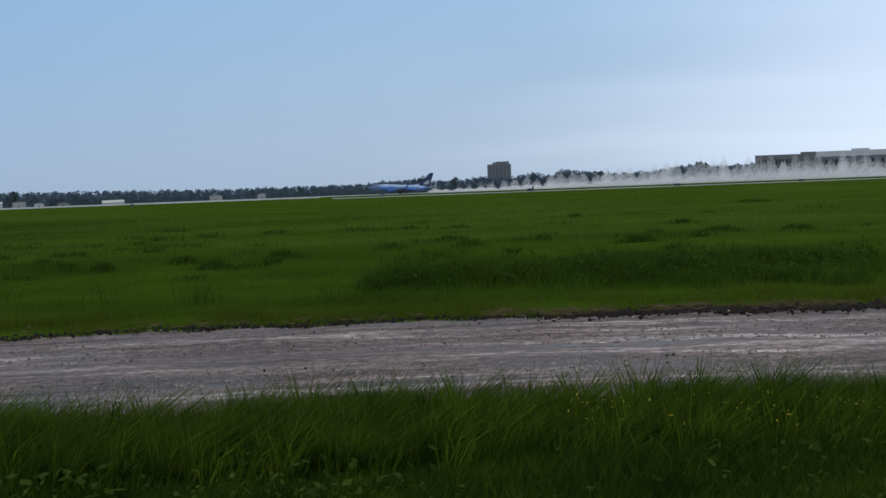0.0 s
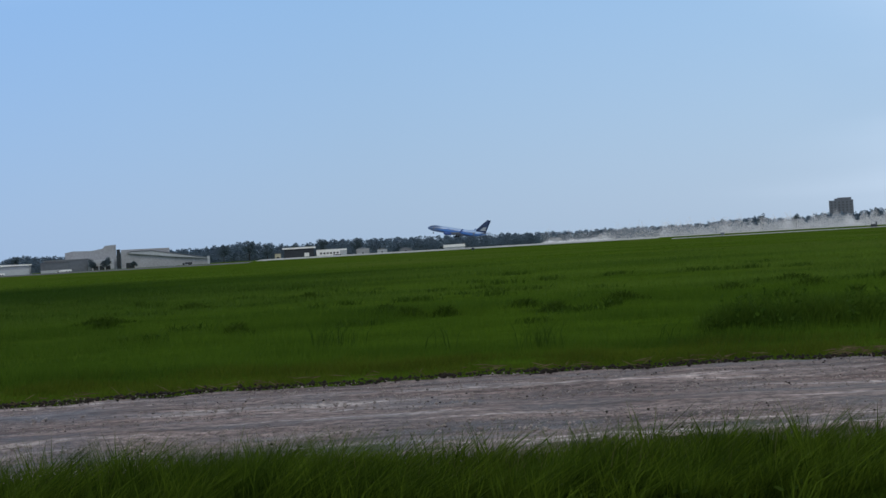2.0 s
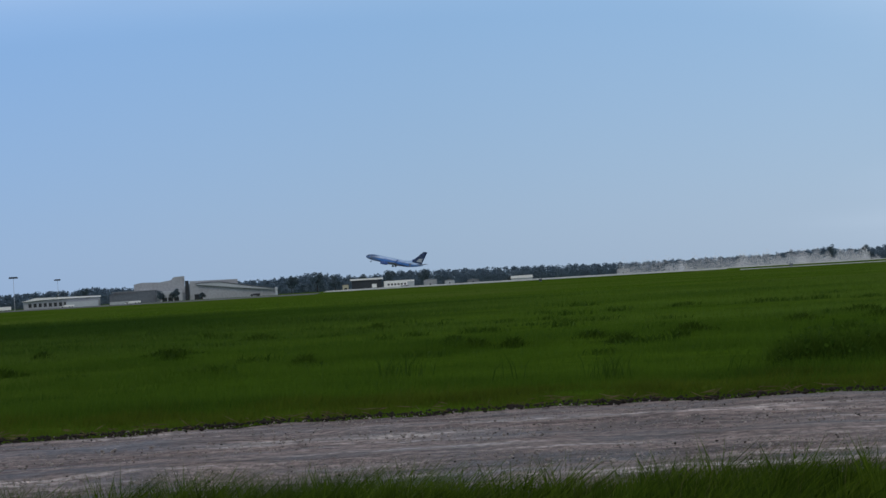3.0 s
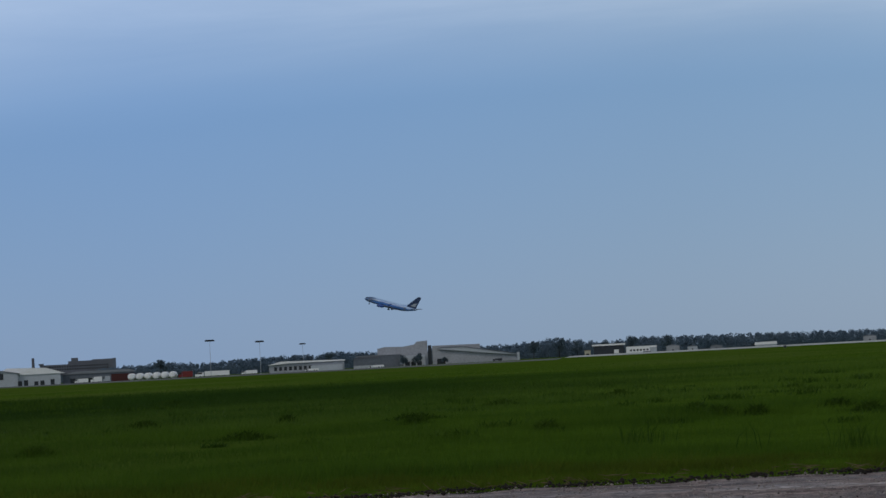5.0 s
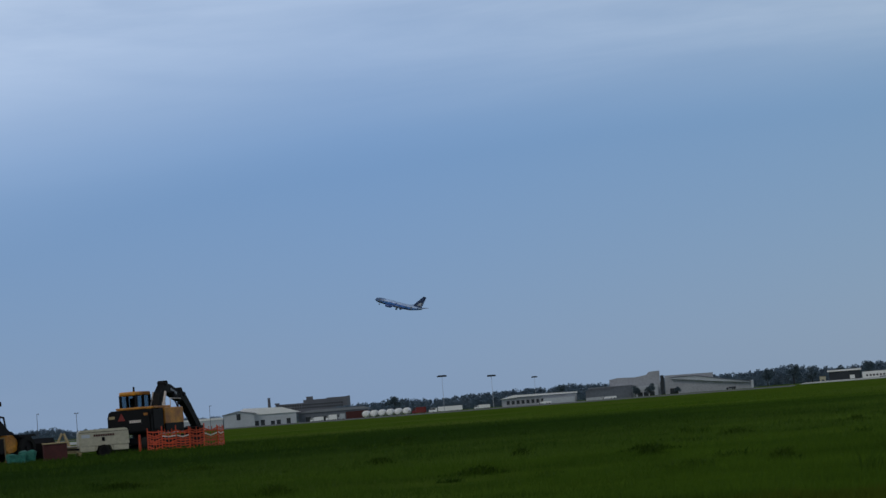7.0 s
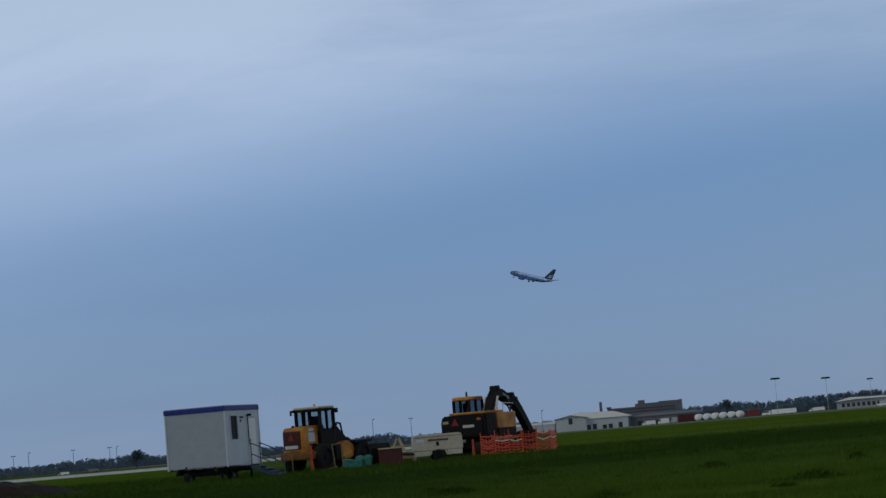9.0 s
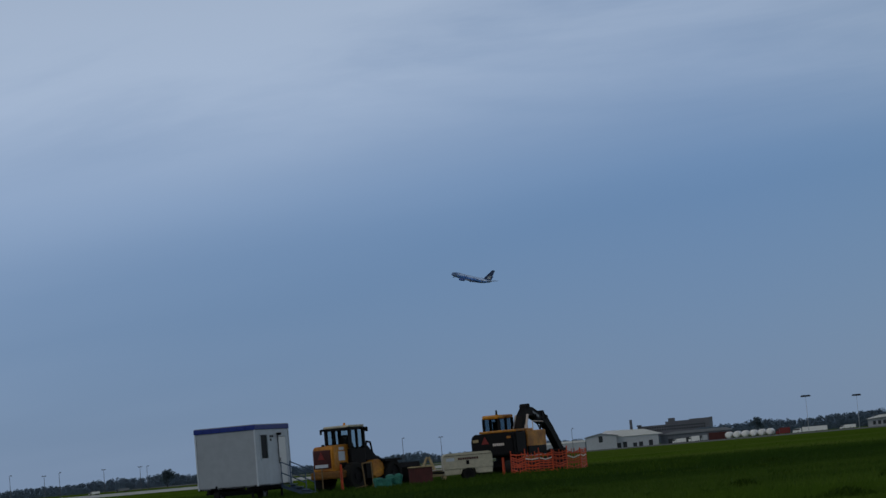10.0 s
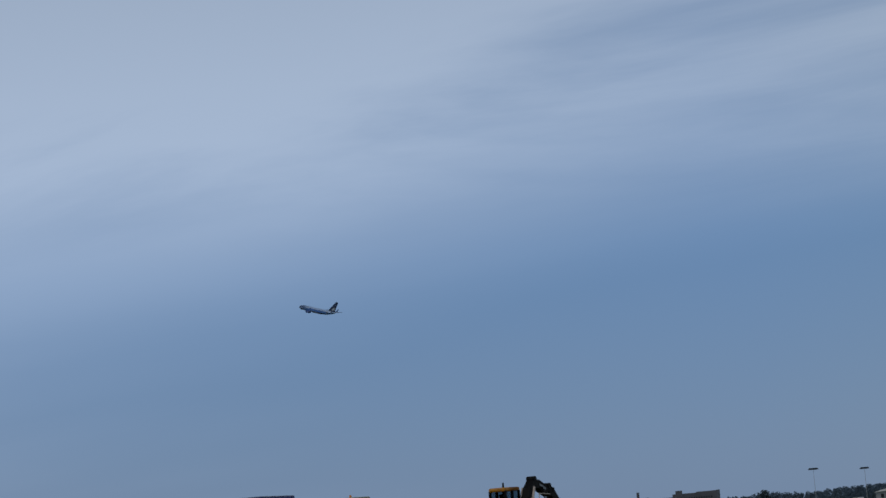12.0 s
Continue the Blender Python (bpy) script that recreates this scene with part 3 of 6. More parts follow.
def build_loader():
    t = thing("wheel_loader", facing(34.42, 112, -38), "yellow articulated wheel loader parked in grass, seen from behind", "loader")
    b = B()
    prism(b, [(0.0, 1.0), (0.0, 2.05), (0.12, 2.24), (1.45, 2.3), (1.45, 0.95), (1.2, 0.75), (0.2, 0.75)], -0.50, 0.78, pose(0, 0, 0, 0, 0, 90))
    bmesh.ops.bevel(b, geom=b.edges[:], offset=0.05, segments=2, affect="EDGES")
    hood = part("engine_hood", b, M_YELLOW, t)
    b = B()
    box(b, -0.70, 0.36, -0.05, 0.02, 1.16, 2.06, 0.02)
    for k in range(7):
        box(b, -0.66, 0.32, -0.075, -0.05, 1.24 + 0.11 * k, 1.28 + 0.11 * k)
    part("grille", b, M_GRILLE, hood, "dark maroon rear grille")
    b = B()
    prism(b, [(-0.39, 1.60), (0.05, 1.60), (-0.17, 1.98)], -0.10, -0.085)
    part("warning_triangle", b, M_RED, hood)
    part("number_bar", box(B(), -0.58, 0.22, -0.09, -0.07, 1.2, 1.36), M_WHITE, hood)
    part("side_decal", box(B(), 0.50, 0.512, 0.45, 0.95, 1.5, 1.95), M_WHITE, hood)
    part("side_vent", box(B(), 0.495, 0.515, 0.5, 1.1, 1.12, 1.4), M_BLACK, hood)
    part("side_decal", box(B(), 0.50, 0.512, 0.5, 0.9, 2.02, 2.16), M_WHITE, hood)
    part("engine_side", box(B(), -0.72, 0.66, 1.45, 2.5, 0.8, 2.1, 0.05), M_BLACK, t)
    part("counterweight", box(B(), -0.95, 0.95, -0.1, 0.9, 0.62, 1.02, 0.1), material("dark_yellow", (0.20, 0.085, 0.010), 0.7, 0, 0.4, 2.0, 9.0, 0.2), t, "dark yellow-brown lower counterweight")
    part("filler_cap", tube(B(), (-0.3, 0.3, 2.22), (-0.3, 0.3, 2.34), 0.08), M_BLACK, t)
    # cab
    cab = part("cab_base", box(B(), -0.84, 0.72, 1.2, 2.4, 1.25, 2.05, 0.04), M_BLACK, t)
    for x in (-0.80, 0.68):
        for y in (1.25, 1.8, 2.35):
            part("cab_pillar", box(B(), x - 0.075, x + 0.075, y - (0.035 if y == 1.8 else 0.07), y + (0.035 if y == 1.8 else 0.07), 2.05, 3.08, 0.02), M_BLACK, cab)
    part("roof_lining", box(B(), -0.88, 0.76, 1.16, 2.44, 2.98, 3.10, 0.02), M_BLACK, cab)
    part("cab_roof", box(B(), -0.88, 0.74, 1.14, 2.42, 3.10, 3.22, 0.05), M_CREAM, cab, "cream cab roof")
    for x in (-0.86, 0.70):
        part("rear_lamp", box(B(), x - 0.07, x + 0.07, 1.06, 1.16, 3.0, 3.12, 0.02), M_BLACK, cab)
    for x in (-0.80, 0.68):
        p = part("side_glass", box(B(), x - 0.005, x + 0.005, 1.31, 2.29, 2.06, 3.07), M_PANE, cab)
        p.visible_shadow = False
    for y in (1.25, 2.35):
        p = part("end_glass", box(B(), -0.75, 0.63, y - 0.005, y + 0.005, 2.06, 3.07), M_PANE, cab)
        p.visible_shadow = False
    b = B()
    box(b, -0.28, 0.28, 1.6, 2.1, 1.95, 2.2, 0.05)
    box(b, -0.26, 0.26, 1.55, 1.7, 2.1, 2.75, 0.06)
    part("operator_seat", b, M_BLACK, cab)
    part("rear_console", box(B(), -0.76, 0.64, 1.34, 1.55, 2.05, 2.32, 0.03), M_BLACK, cab)
    part("cab_post", box(B(), -0.36, -0.26, 1.27, 1.33, 2.05, 3.0), M_BLACK, cab)
    part("steering_column", tube(B(), (0, 2.25, 2.0), (0, 2.15, 2.5), 0.05), M_BLACK, cab)
    part("beacon", tube(B(), (-0.1, 1.9, 3.24), (-0.1, 1.9, 3.36), 0.07, 0.05), M_AMBER, cab)
    b = B()
    tube(b, (-0.8, 1.25, 3.0), (-1.05, 1.2, 3.02), 0.02, n=6)
    box(b, -1.12, -1.02, 1.16, 1.22, 2.85, 3.1, 0.01)
    part("mirror", b, M_BLACK, cab)
    part("work_lamp", box(B(), 0.76, 0.9, 2.38, 2.52, 2.85, 3.08, 0.03), M_BLACK, cab)
    # front frame, arms and bucket
    part("pivot", box(B(), -0.35, 0.35, 2.0, 3.6, 0.6, 1.25, 0.04), M_BLACK, t)
    part("front_frame", prism(B(), [(3.3, 0.55), (3.2, 1.35), (3.7, 1.6), (4.4, 1.2), (4.8, 0.6)], -0.5, 0.5, pose(0, 0, 0, 0, 0, 90)), M_BLACK, t)
    for x in (-0.42, 0.42):
        part("lift_arm", prism(B(), [(2.5, 1.55), (2.55, 2.15), (2.8, 2.2), (3.6, 1.55), (5.7, 0.55), (5.55, 0.25), (4.3, 0.7)], x - 0.09, x + 0.09, pose(0, 0, 0, 0, 0, 90)), M_BLACK, t)
    part("tilt_ram", tube(B(), (0, 3.6, 1.65), (0, 5.4, 1.0), 0.09), M_GALV, t)
    b = B()
    tube(b, (0.2, 2.95, 1.7), (0.3, 3.1, 2.35), 0.05, n=8)
    tube(b, (0.3, 3.1, 2.35), (0.3, 3.4, 2.3), 0.05, n=8)
    tube(b, (0.3, 3.4, 2.3), (0.2, 3.7, 1.6), 0.05, n=8)
    part("hydraulic_hose", b, M_BLACK, t)
    b = B()
    prism(b, [(5.9, 0.1), (5.8, 0.9), (6.1, 1.15), (6.3, 0.85), (6.2, 0.2), (7.0, 0.06), (7.0, 0.0)], -1.25, 1.25, pose(0, 0, 0, 0, 0, 90))
    part("bucket", b, M_BLACK, t)
    for x in (-0.9, 0.9):
        for y in (1.05, 4.15):
            wheel(t, x, y, 0.68, 0.5, rim=M_BLACK)
    for s0, s1 in ((-0.95, -0.5), (0.5, 0.95)):
        b = B()
        prism(b, [(2.55, 0.62), (2.55, 1.25), (2.7, 1.40), (3.2, 1.42), (3.5, 1.25), (3.6, 0.9), (3.45, 0.58), (2.8, 0.5)], -s1, -s0, pose(0, 0, 0, 0, 0, 90))
        bmesh.ops.bevel(b, geom=b.edges[:], offset=0.05, segments=2, affect="EDGES")
        part("front_fender", b, M_YELLOW, t)
    for x in (-0.92, 0.92):
        part("mudguard", prism(B(), [(3.3, 1.28), (3.4, 1.4), (4.7, 1.4), (4.8, 1.28)], x - 0.28, x + 0.28, pose(0, 0, 0, 0, 0, 90)), M_BLACK, t)
    part("ladder", box(B(), 0.8, 0.9, 2.1, 2.6, 0.5, 1.3, 0.02), M_BLACK, t)


def link(bm, pts, w0, w1, x0, x1):
    """A box-section arm along points (y, z), its depth running from w0 to w1."""
    top, low = [], []
    n = len(pts)
    for i, (y, z) in enumerate(pts):
        a, c = pts[max(i - 1, 0)], pts[min(i + 1, n - 1)]
        t = Vector((c[0] - a[0], c[1] - a[1])).normalized()
        h = (w0 + (w1 - w0) * i / (n - 1)) / 2
        top.append((y - t.y * h, z + t.x * h))
        low.append((y + t.y * h, z - t.x * h))
    return prism(bm, top + low[::-1], x0, x1, pose(0, 0, 0, 0, 0, 90))


def build_excavator():
    t = thing("excavator", facing(30.06, 124, -30), "black and yellow excavator with folded black boom in grass", "excavator")
    # upper structure: rear towards the camera
    b = B()
    prism(b, [(-1.35, 1.05), (-1.35, 2.0), (-1.2, 2.28), (1.2, 2.28), (1.35, 2.0), (1.35, 1.05)], -0.55, 0.5)
    bmesh.ops.bevel(b, geom=b.edges[:], offset=0.07, segments=2, affect="EDGES")
    cw = part("counterweight", b, M_BLACK, t, "black counterweight")
    part("warning_triangle", prism(B(), [(-0.66, 1.72), (-0.2, 1.72), (-0.43, 2.14)], -0.575, -0.555), M_RED, cw)
    for k, x in enumerate((0.1, 0.22, 0.34, 0.46, 0.58, 0.70)):
        part("lettering_bar", box(B(), x - 0.045, x + 0.045, -0.57, -0.555, 1.58, 1.72), M_STRIPE, cw)
    part("tail_decal", box(B(), -1.2, -0.85, -0.57, -0.555, 1.85, 2.0), M_TIMBER, cw)
    part("tail_decal", box(B(), 0.95, 1.2, -0.57, -0.555, 1.95, 2.08), M_YELLOW, cw)
    part("engine_deck", box(B(), -1.3, 1.3, 0.5, 1.0, 1.15, 2.3, 0.06), M_BLACK, t)
    part("deck_cover", box(B(), -1.1, 1.25, 0.0, 1.9, 2.29, 2.42, 0.04), M_YELLOW, t)
    part("side_tank", box(B(), 0.4, 1.38, 1.0, 3.1, 1.1, 2.3, 0.06), M_YELLOW, t)
    # black box added over the tank's lower half to darken it
    part("tank_lower_black", box(B(), 0.9, 1.41, 1.0, 3.0, 1.05, 1.45, 0.03), M_BLACK, t)
    part("side_cover", box(B(), 1.3, 1.4, -0.3, 0.7, 1.15, 2.25, 0.03), M_BLACK, t)
    part("handrail", tube(tube(B(), (1.2, 2.0, 2.3), (1.2, 2.0, 2.8), 0.025), (1.2, 2.0, 2.8), (1.2, 3.2, 2.75), 0.025), M_STRIPE, t)
    part("slew_deck", box(B(), -1.3, 1.3, 0.2, 3.2, 0.95, 1.15, 0.03), M_BLACK, t)
    # cab
    cab = part("cab_base", box(B(), -1.6, -0.5, 1.3, 2.9, 1.15, 2.35, 0.05), M_YELLOW, t)
    for x in (-1.54, -0.56):
        for y in (1.36, 2.1, 2.84):
            part("cab_pillar", box(B(), x - 0.06, x + 0.06, y - 0.07, y + 0.07, 2.35, 3.12, 0.01), M_BLACK, cab)
    part("cab_roof", box(B(), -1.58, -0.52, 1.25, 2.95, 3.08, 3.30, 0.08), M_YELLOW, cab)
    for x in (-1.54, -0.56):
        p = part("side_glass", box(B(), x - 0.005, x + 0.005, 1.43, 2.77, 2.36, 3.11), M_TINTED, cab)
        p.visible_shadow = False
    for y in (1.36, 2.84):
        p = part("end_glass", box(B(), -1.48, -0.62, y - 0.005, y + 0.005, 2.36, 3.11), M_TINTED, cab)
        p.visible_shadow = False
    b = B()
    box(b, -1.3, -0.8, 1.9, 2.4, 2.2, 2.4, 0.05)
    box(b, -1.28, -0.82, 1.85, 1.98, 2.35, 2.95, 0.05)
    part("operator_seat", b, M_BLACK, cab)
    part("beacon", tube(B(), (-0.75, 1.5, 3.27), (-0.75, 1.5, 3.56), 0.06, 0.05), M_BLACK, cab)
    # boom: steep rise, knuckle, then the stick folded down
    b = B()
    link(b, [(2.1, 1.8), (2.25, 2.45), (2.55, 3.1), (3.0, 3.52), (3.45, 3.48), (4.0, 3.26), (4.75, 2.95)], 0.60, 0.44, -0.22, 0.22)
    boom = part("boom", b, M_BLACK, t, "black kinked boom")
    part("boom_eye", tube(B(), (-0.26, 3.02, 3.78), (0.26, 3.02, 3.78), 0.15, n=12), M_BLACK, boom)
    for k in range(5):
        part("lettering_bar", box(B(), 0.225, 0.235, 3.5 + 0.14 * k, 3.6 + 0.14 * k, 3.36 - 0.055 * k, 3.50 - 0.055 * k), M_GREYPANEL, boom)
    b = B()
    link(b, [(4.35, 3.22), (4.75, 3.14), (5.15, 2.86), (5.6, 2.42), (6.2, 1.75), (6.85, 0.95)], 0.52, 0.40, -0.20, 0.20)
    stick = part("stick", b, M_BLACK, t)
    part("stick_ram", tube(tube(B(), (0, 3.1, 3.78), (0, 4.1, 3.52), 0.09), (0, 4.1, 3.52), (0, 4.55, 3.38), 0.06), M_BLACK, boom)
    part("knuckle", tube(tube(B(), (-0.26, 4.62, 3.34), (0.26, 4.62, 3.34), 0.17, n=12), (-0.24, 5.05, 3.12), (0.24, 5.05, 3.12), 0.13, n=12), M_BLACK, stick)
    part("bucket_ram", tube(tube(B(), (0, 5.05, 3.14), (0, 5.85, 2.36), 0.09), (0, 5.85, 2.36), (0, 6.4, 1.75), 0.05), M_BLACK, stick)
    for x in (-0.38, 0.38):
        b = B()
        tube(b, (x, 2.6, 1.7), (x, 2.75, 2.6), 0.10)
        part("lift_ram", tube(b, (x, 2.75, 2.6), (x, 3.0, 3.2), 0.065), M_STRIPE, t)
    b = B()
    for k in range(3):
        pts = [(0.26, 3.9 + 0.12 * k, 3.2), (0.3, 4.05 + 0.1 * k, 2.75 - 0.1 * k), (0.3, 4.35 + 0.05 * k, 2.5 - 0.12 * k), (0.28, 4.65, 2.62), (0.24, 4.95, 2.95)]
        for p, q in zip(pts, pts[1:]):
            tube(b, p, q, 0.03, n=6)
    part("hydraulic_hose", b, M_BLACK, t)
    b = B()
    link(b, [(6.65, 1.15), (6.85, 0.5), (6.4, 0.15), (5.9, 0.28)], 0.35, 0.2, -0.55, 0.55)
    part("bucket", b, M_BLACK, t)
    for o in (boom, stick):
        o.location = (0.0, 0.4, -0.12)
    # undercarriage
    part("turntable", tube(B(), (0, 1.2, 0.62), (0, 1.2, 0.98), 0.75, n=24), M_BLACK, t)
    part("car_body", box(B(), -0.8, 0.8, 0.2, 2.4, 0.4, 0.75, 0.05), M_BLACK, t)
    for x in (-1.15, 1.15):
        b = B()
        prof = []
        for k in range(9):
            a = math.pi / 2 + math.pi * k / 8
            prof.append((-0.6 + 0.36 * math.cos(a), 0.4 + 0.36 * math.sin(a)))
        for k in range(9):
            a = -math.pi / 2 + math.pi * k / 8
            prof.append((3.0 + 0.36 * math.cos(a), 0.4 + 0.36 * math.sin(a)))
        prism(b, prof, x - 0.27, x + 0.27, pose(0, 0, 0, 0, 0, 90))
        tr = part("track", b, M_RUBBER, t)
        b = B()
        for k in range(22):
            box(b, x - 0.29, x + 0.29, -0.6 + 0.165 * k, -0.52 + 0.165 * k, 0.755, 0.79)
        part("track_shoe", b, M_BLACK, tr)


def build_compressor():
    t = thing("air_compressor", facing(30.86, 113.5, 6), "cream towable air compressor with louvred hood", "compressor")
    b = B()
    prism(b, [(-1.25, 0.56), (-1.22, 1.28), (-1.1, 1.37), (1.1, 1.37), (1.22, 1.28), (1.25, 0.56)], -0.6, 0.6)
    bmesh.ops.bevel(b, geom=b.edges[:], offset=0.04, segments=2, affect="EDGES")
    hood = part("hood", b, M_CREAM, t)
    b = B()
    box(b, -1.2, -0.42, -0.58, 0.58, 0.30, 0.56, 0.03)
    box(b, 0.42, 1.2, -0.58, 0.58, 0.30, 0.56, 0.03)
    part("skirt", b, M_CREAM, t)
    part("hood_seam", box(B(), -1.2, 1.2, -0.615, -0.605, 1.23, 1.25), M_BLACK, hood)
    part("logo_plate", box(B(), -1.1, -0.68, -0.615, -0.605, 0.98, 1.14), M_WHITE, hood)
    for k in range(9):
        part("lettering_bar", box(B(), -0.5 + 0.115 * k, -0.41 + 0.115 * k, -0.615, -0.605, 1.02, 1.13), M_GRILLE, hood)
    part("latch", box(B(), -0.1, 0.04, -0.63, -0.6, 0.78, 0.98, 0.01), M_BLACK, hood)
    part("exhaust", tube(B(), (0.6, 0, 1.35), (0.6, 0, 1.47), 0.05), M_BLACK, t)
    for y in (-0.52, 0.52):
        w = wheel(t, 0, 0, 0.3, 0.2, rim=M_BLACK)
        w.rotation_euler = (0, 0, radians(90))
        w.location = (0.0, y, 0.3)
        w.location.z = 0.3
        part("wing", prism(B(), [(-0.44, 0.34), (-0.36, 0.66), (0.36, 0.66), (0.44, 0.34), (0.38, 0.34), (0.3, 0.6), (-0.3, 0.6), (-0.38, 0.34)], y - 0.12, y + 0.12), M_CREAM, t)
    part("axle", tube(B(), (0, -0.5, 0.3), (0, 0.5, 0.3), 0.05), M_BLACK, t)
    b = B()
    tube(b, (-1.2, 0.35, 0.45), (-2.2, 0, 0.5), 0.05)
    tube(b, (-1.2, -0.35, 0.45), (-2.2, 0, 0.5), 0.05)
    tube(b, (-2.1, 0, 0.5), (-2.1, 0, 0.0), 0.045)
    part("drawbar", b, M_BLACK, t)


def build_clutter():
    # orange site fence round the dig
    fence_rows = [(29.75, 117.5), (29.4, 116.6), (29.05, 116.2), (28.7, 116.2), (28.35, 116.6), (28.0, 117.4), (27.85, 119.0)]
    random.seed(5)
    for k, ((a0, d0), (a1, d1)) in enumerate(zip(fence_rows, fence_rows[1:])):
        p, q = polar(a0, d0), polar(a1, d1)
        w = (q - p).length
        ang = math.degrees(math.atan2(q.y - p.y, q.x - p.x))
        t = thing("safety_fence", pose(p.x, p.y, p.z, 0, 0, ang), "sagging orange plastic safety fence with white bands", "fence", "orange fence round the dig")
        for x in (0.0, w):
            part("post", tube(B(), (x, 0, 0), (x + random.uniform(-0.08, 0.08), 0, random.uniform(1.05, 1.3)), 0.03, n=8), M_ORANGE, t)
        for j in range(8):
            z = 0.14 + 0.125 * j
            sag = random.uniform(0.0, 0.14)
            b = B()
            link(b, [(0, z + 0.03), (w * 0.5, z - sag), (w, z)], 0.06, 0.06, -0.012, 0.012)
            o = part("band", b, M_STRIPE if (j == 5 and k % 3) else M_ORANGE, t)
            o.rotation_euler = (0, 0, radians(-90))
        n = int(w / 0.2)
        b = B()
        for j in range(1, n):
            x = j * w / n
            box(b, x - 0.02, x + 0.02, -0.008, 0.008, 0.15 + random.uniform(-0.05, 0.05), 1.06 + random.uniform(-0.2, 0.08))
        part("net_strand", b, M_ORANGE, t)
    for az, d, h in ((34.04, 108.0, 1.3), (29.95, 116.2, 0.95)):
        t = thing("marker_post", facing(az, d), "slim orange plastic marker post", "post", "orange marker posts")
        part("post", tube(B(), (0, 0, 0.05), (0, 0, h), 0.07, 0.055, 12), M_ORANGE, t)
        part("foot", tube(B(), (0, 0, 0), (0, 0, 0.06), 0.2, 0.18, 12), M_BLACK, t)
    t = thing("steel_bin", facing(32.05, 109.5, 4), "dark red open steel bin", "bin")
    b = B()
    for x0, x1, y0, y1 in ((-0.55, 0.55, -0.4, -0.35), (-0.55, 0.55, 0.35, 0.4), (-0.55, -0.5, -0.35, 0.35), (0.5, 0.55, -0.35, 0.35)):
        box(b, x0, x1, y0, y1, 0.08, 0.86)
    box(b, -0.55, 0.55, -0.4, 0.4, 0.03, 0.08)
    part("body", b, M_GRILLE, t)
    b = B()
    tube(b, (-0.57, -0.42, 0.86), (0.57, -0.42, 0.86), 0.035)
    tube(b, (-0.57, 0.42, 0.86), (0.57, 0.42, 0.86), 0.035)
    part("rim", b, M_TIMBER, t)
    for k, (az, d, w, h) in enumerate(((33.0, 108.2, 0.85, 0.5), (32.72, 108.8, 0.75, 0.62))):
        t = thing("tarpaulin_bundle", facing(az, d, 10 - 14 * k), "teal tarpaulin bundle lying in the grass", "bundle", "teal bundles")
        b = B()
        box(b, -w / 2, w / 2, -0.3, 0.3, 0.0, h, 0.1)
        bmesh.ops.subdivide_edges(b, edges=b.edges[:], cuts=2, use_grid_fill=True)
        for v in b.verts:
            v.co += Vector((noise.noise(v.co * 3), noise.noise(v.co * 3 + Vector((5, 0, 0))), noise.noise(v.co * 3 + Vector((9, 0, 0))))) * 0.09
            v.co.z = max(v.co.z, 0)
        part("cloth", b, M_TEAL, t)
        part("strap", box(B(), -0.04, 0.04, -0.34, 0.34, h * 0.96, h * 1.02), M_BLACK, t)
    t = thing("timber_stack", facing(31.9, 118.0, 8), "loose stack of pale timber boards", "timber")
    random.seed(9)
    for k in range(9):
        b = box(B(), -1.3 + random.uniform(-.2, .2), 1.3 + random.uniform(-.2, .2), -0.09, 0.09, 0, 0.1)
        o = part("board", b, M_TIMBER, t)
        o.location = (random.uniform(-.1, .1), (k % 3) * 0.24 - 0.24, 0.1 * (k // 3) + 0.25)
        o.rotation_euler = (0, 0, radians(random.uniform(-4, 4)))
    for x0, x1 in ((-0.35, 0.12), (0.55, 0.2)):
        part("leaning_board", tube(B(), (x0, 0.1, 0.4), (x1, 0.15, 1.3), 0.07, n=4), M_TIMBER, t)
    part("flat_sheet", box(B(), -1.5, 1.1, -0.5, 0.4, 0.56, 0.62, 0.01), M_STRIPE, t, "white sheet laid on the boards")
    for x in (-0.9, 0.9):
        part("bearer", box(B(), x - 0.08, x + 0.08, -0.45, 0.45, 0, 0.25), M_TIMBER, t)
    t = thing("pipe_trestle", facing(33.45, 109.4), "pale plank and pipes propped on the loader's side", "trestle")
    for x0, z0, x1, z1 in ((-2.05, 0.0, -2.05, 1.15), (0.0, 0.0, -0.1, 1.25), (-0.12, 1.25, 0.35, 1.3), (0.1, 0.0, 0.55, 0.28), (-0.7, 0.05, 0.1, 0.2), (0.35, 1.3, 0.38, 0.0)):
        part("pipe", tube(B(), (x0, 0, z0), (x1, 0.05, z1), 0.035, n=8), M_SOILED, t)
    # spoil heap
    b = B()
    bmesh.ops.create_grid(b, x_segments=60, y_segments=28, size=1)
    for v in b.verts:
        x, y = v.co.x * 4.2, v.co.y * 1.8
        h = max(0.0, 1 - (x / 4.2) ** 2) * max(0.0, 1 - (y / 1.8) ** 2)
        h = h ** 0.75 * (0.78 + 0.10 * math.sin(x * 1.1 + 1)) + 0.12 * noise.noise((x * 1.3, y * 1.3, 0)) + 0.05 * noise.noise((x * 4, y * 4, 0))
        v.co = (x, y, h - 0.06)
    o = part("earth_mound", b, M_SOIL, None, smooth=True)
    o.matrix_basis = facing(42.0, 100.0)
    tagged(o, "long heap of dark dug soil in the meadow", "mound")


build_trailer()
build_loader()
build_excavator()
build_compressor()
build_clutter()


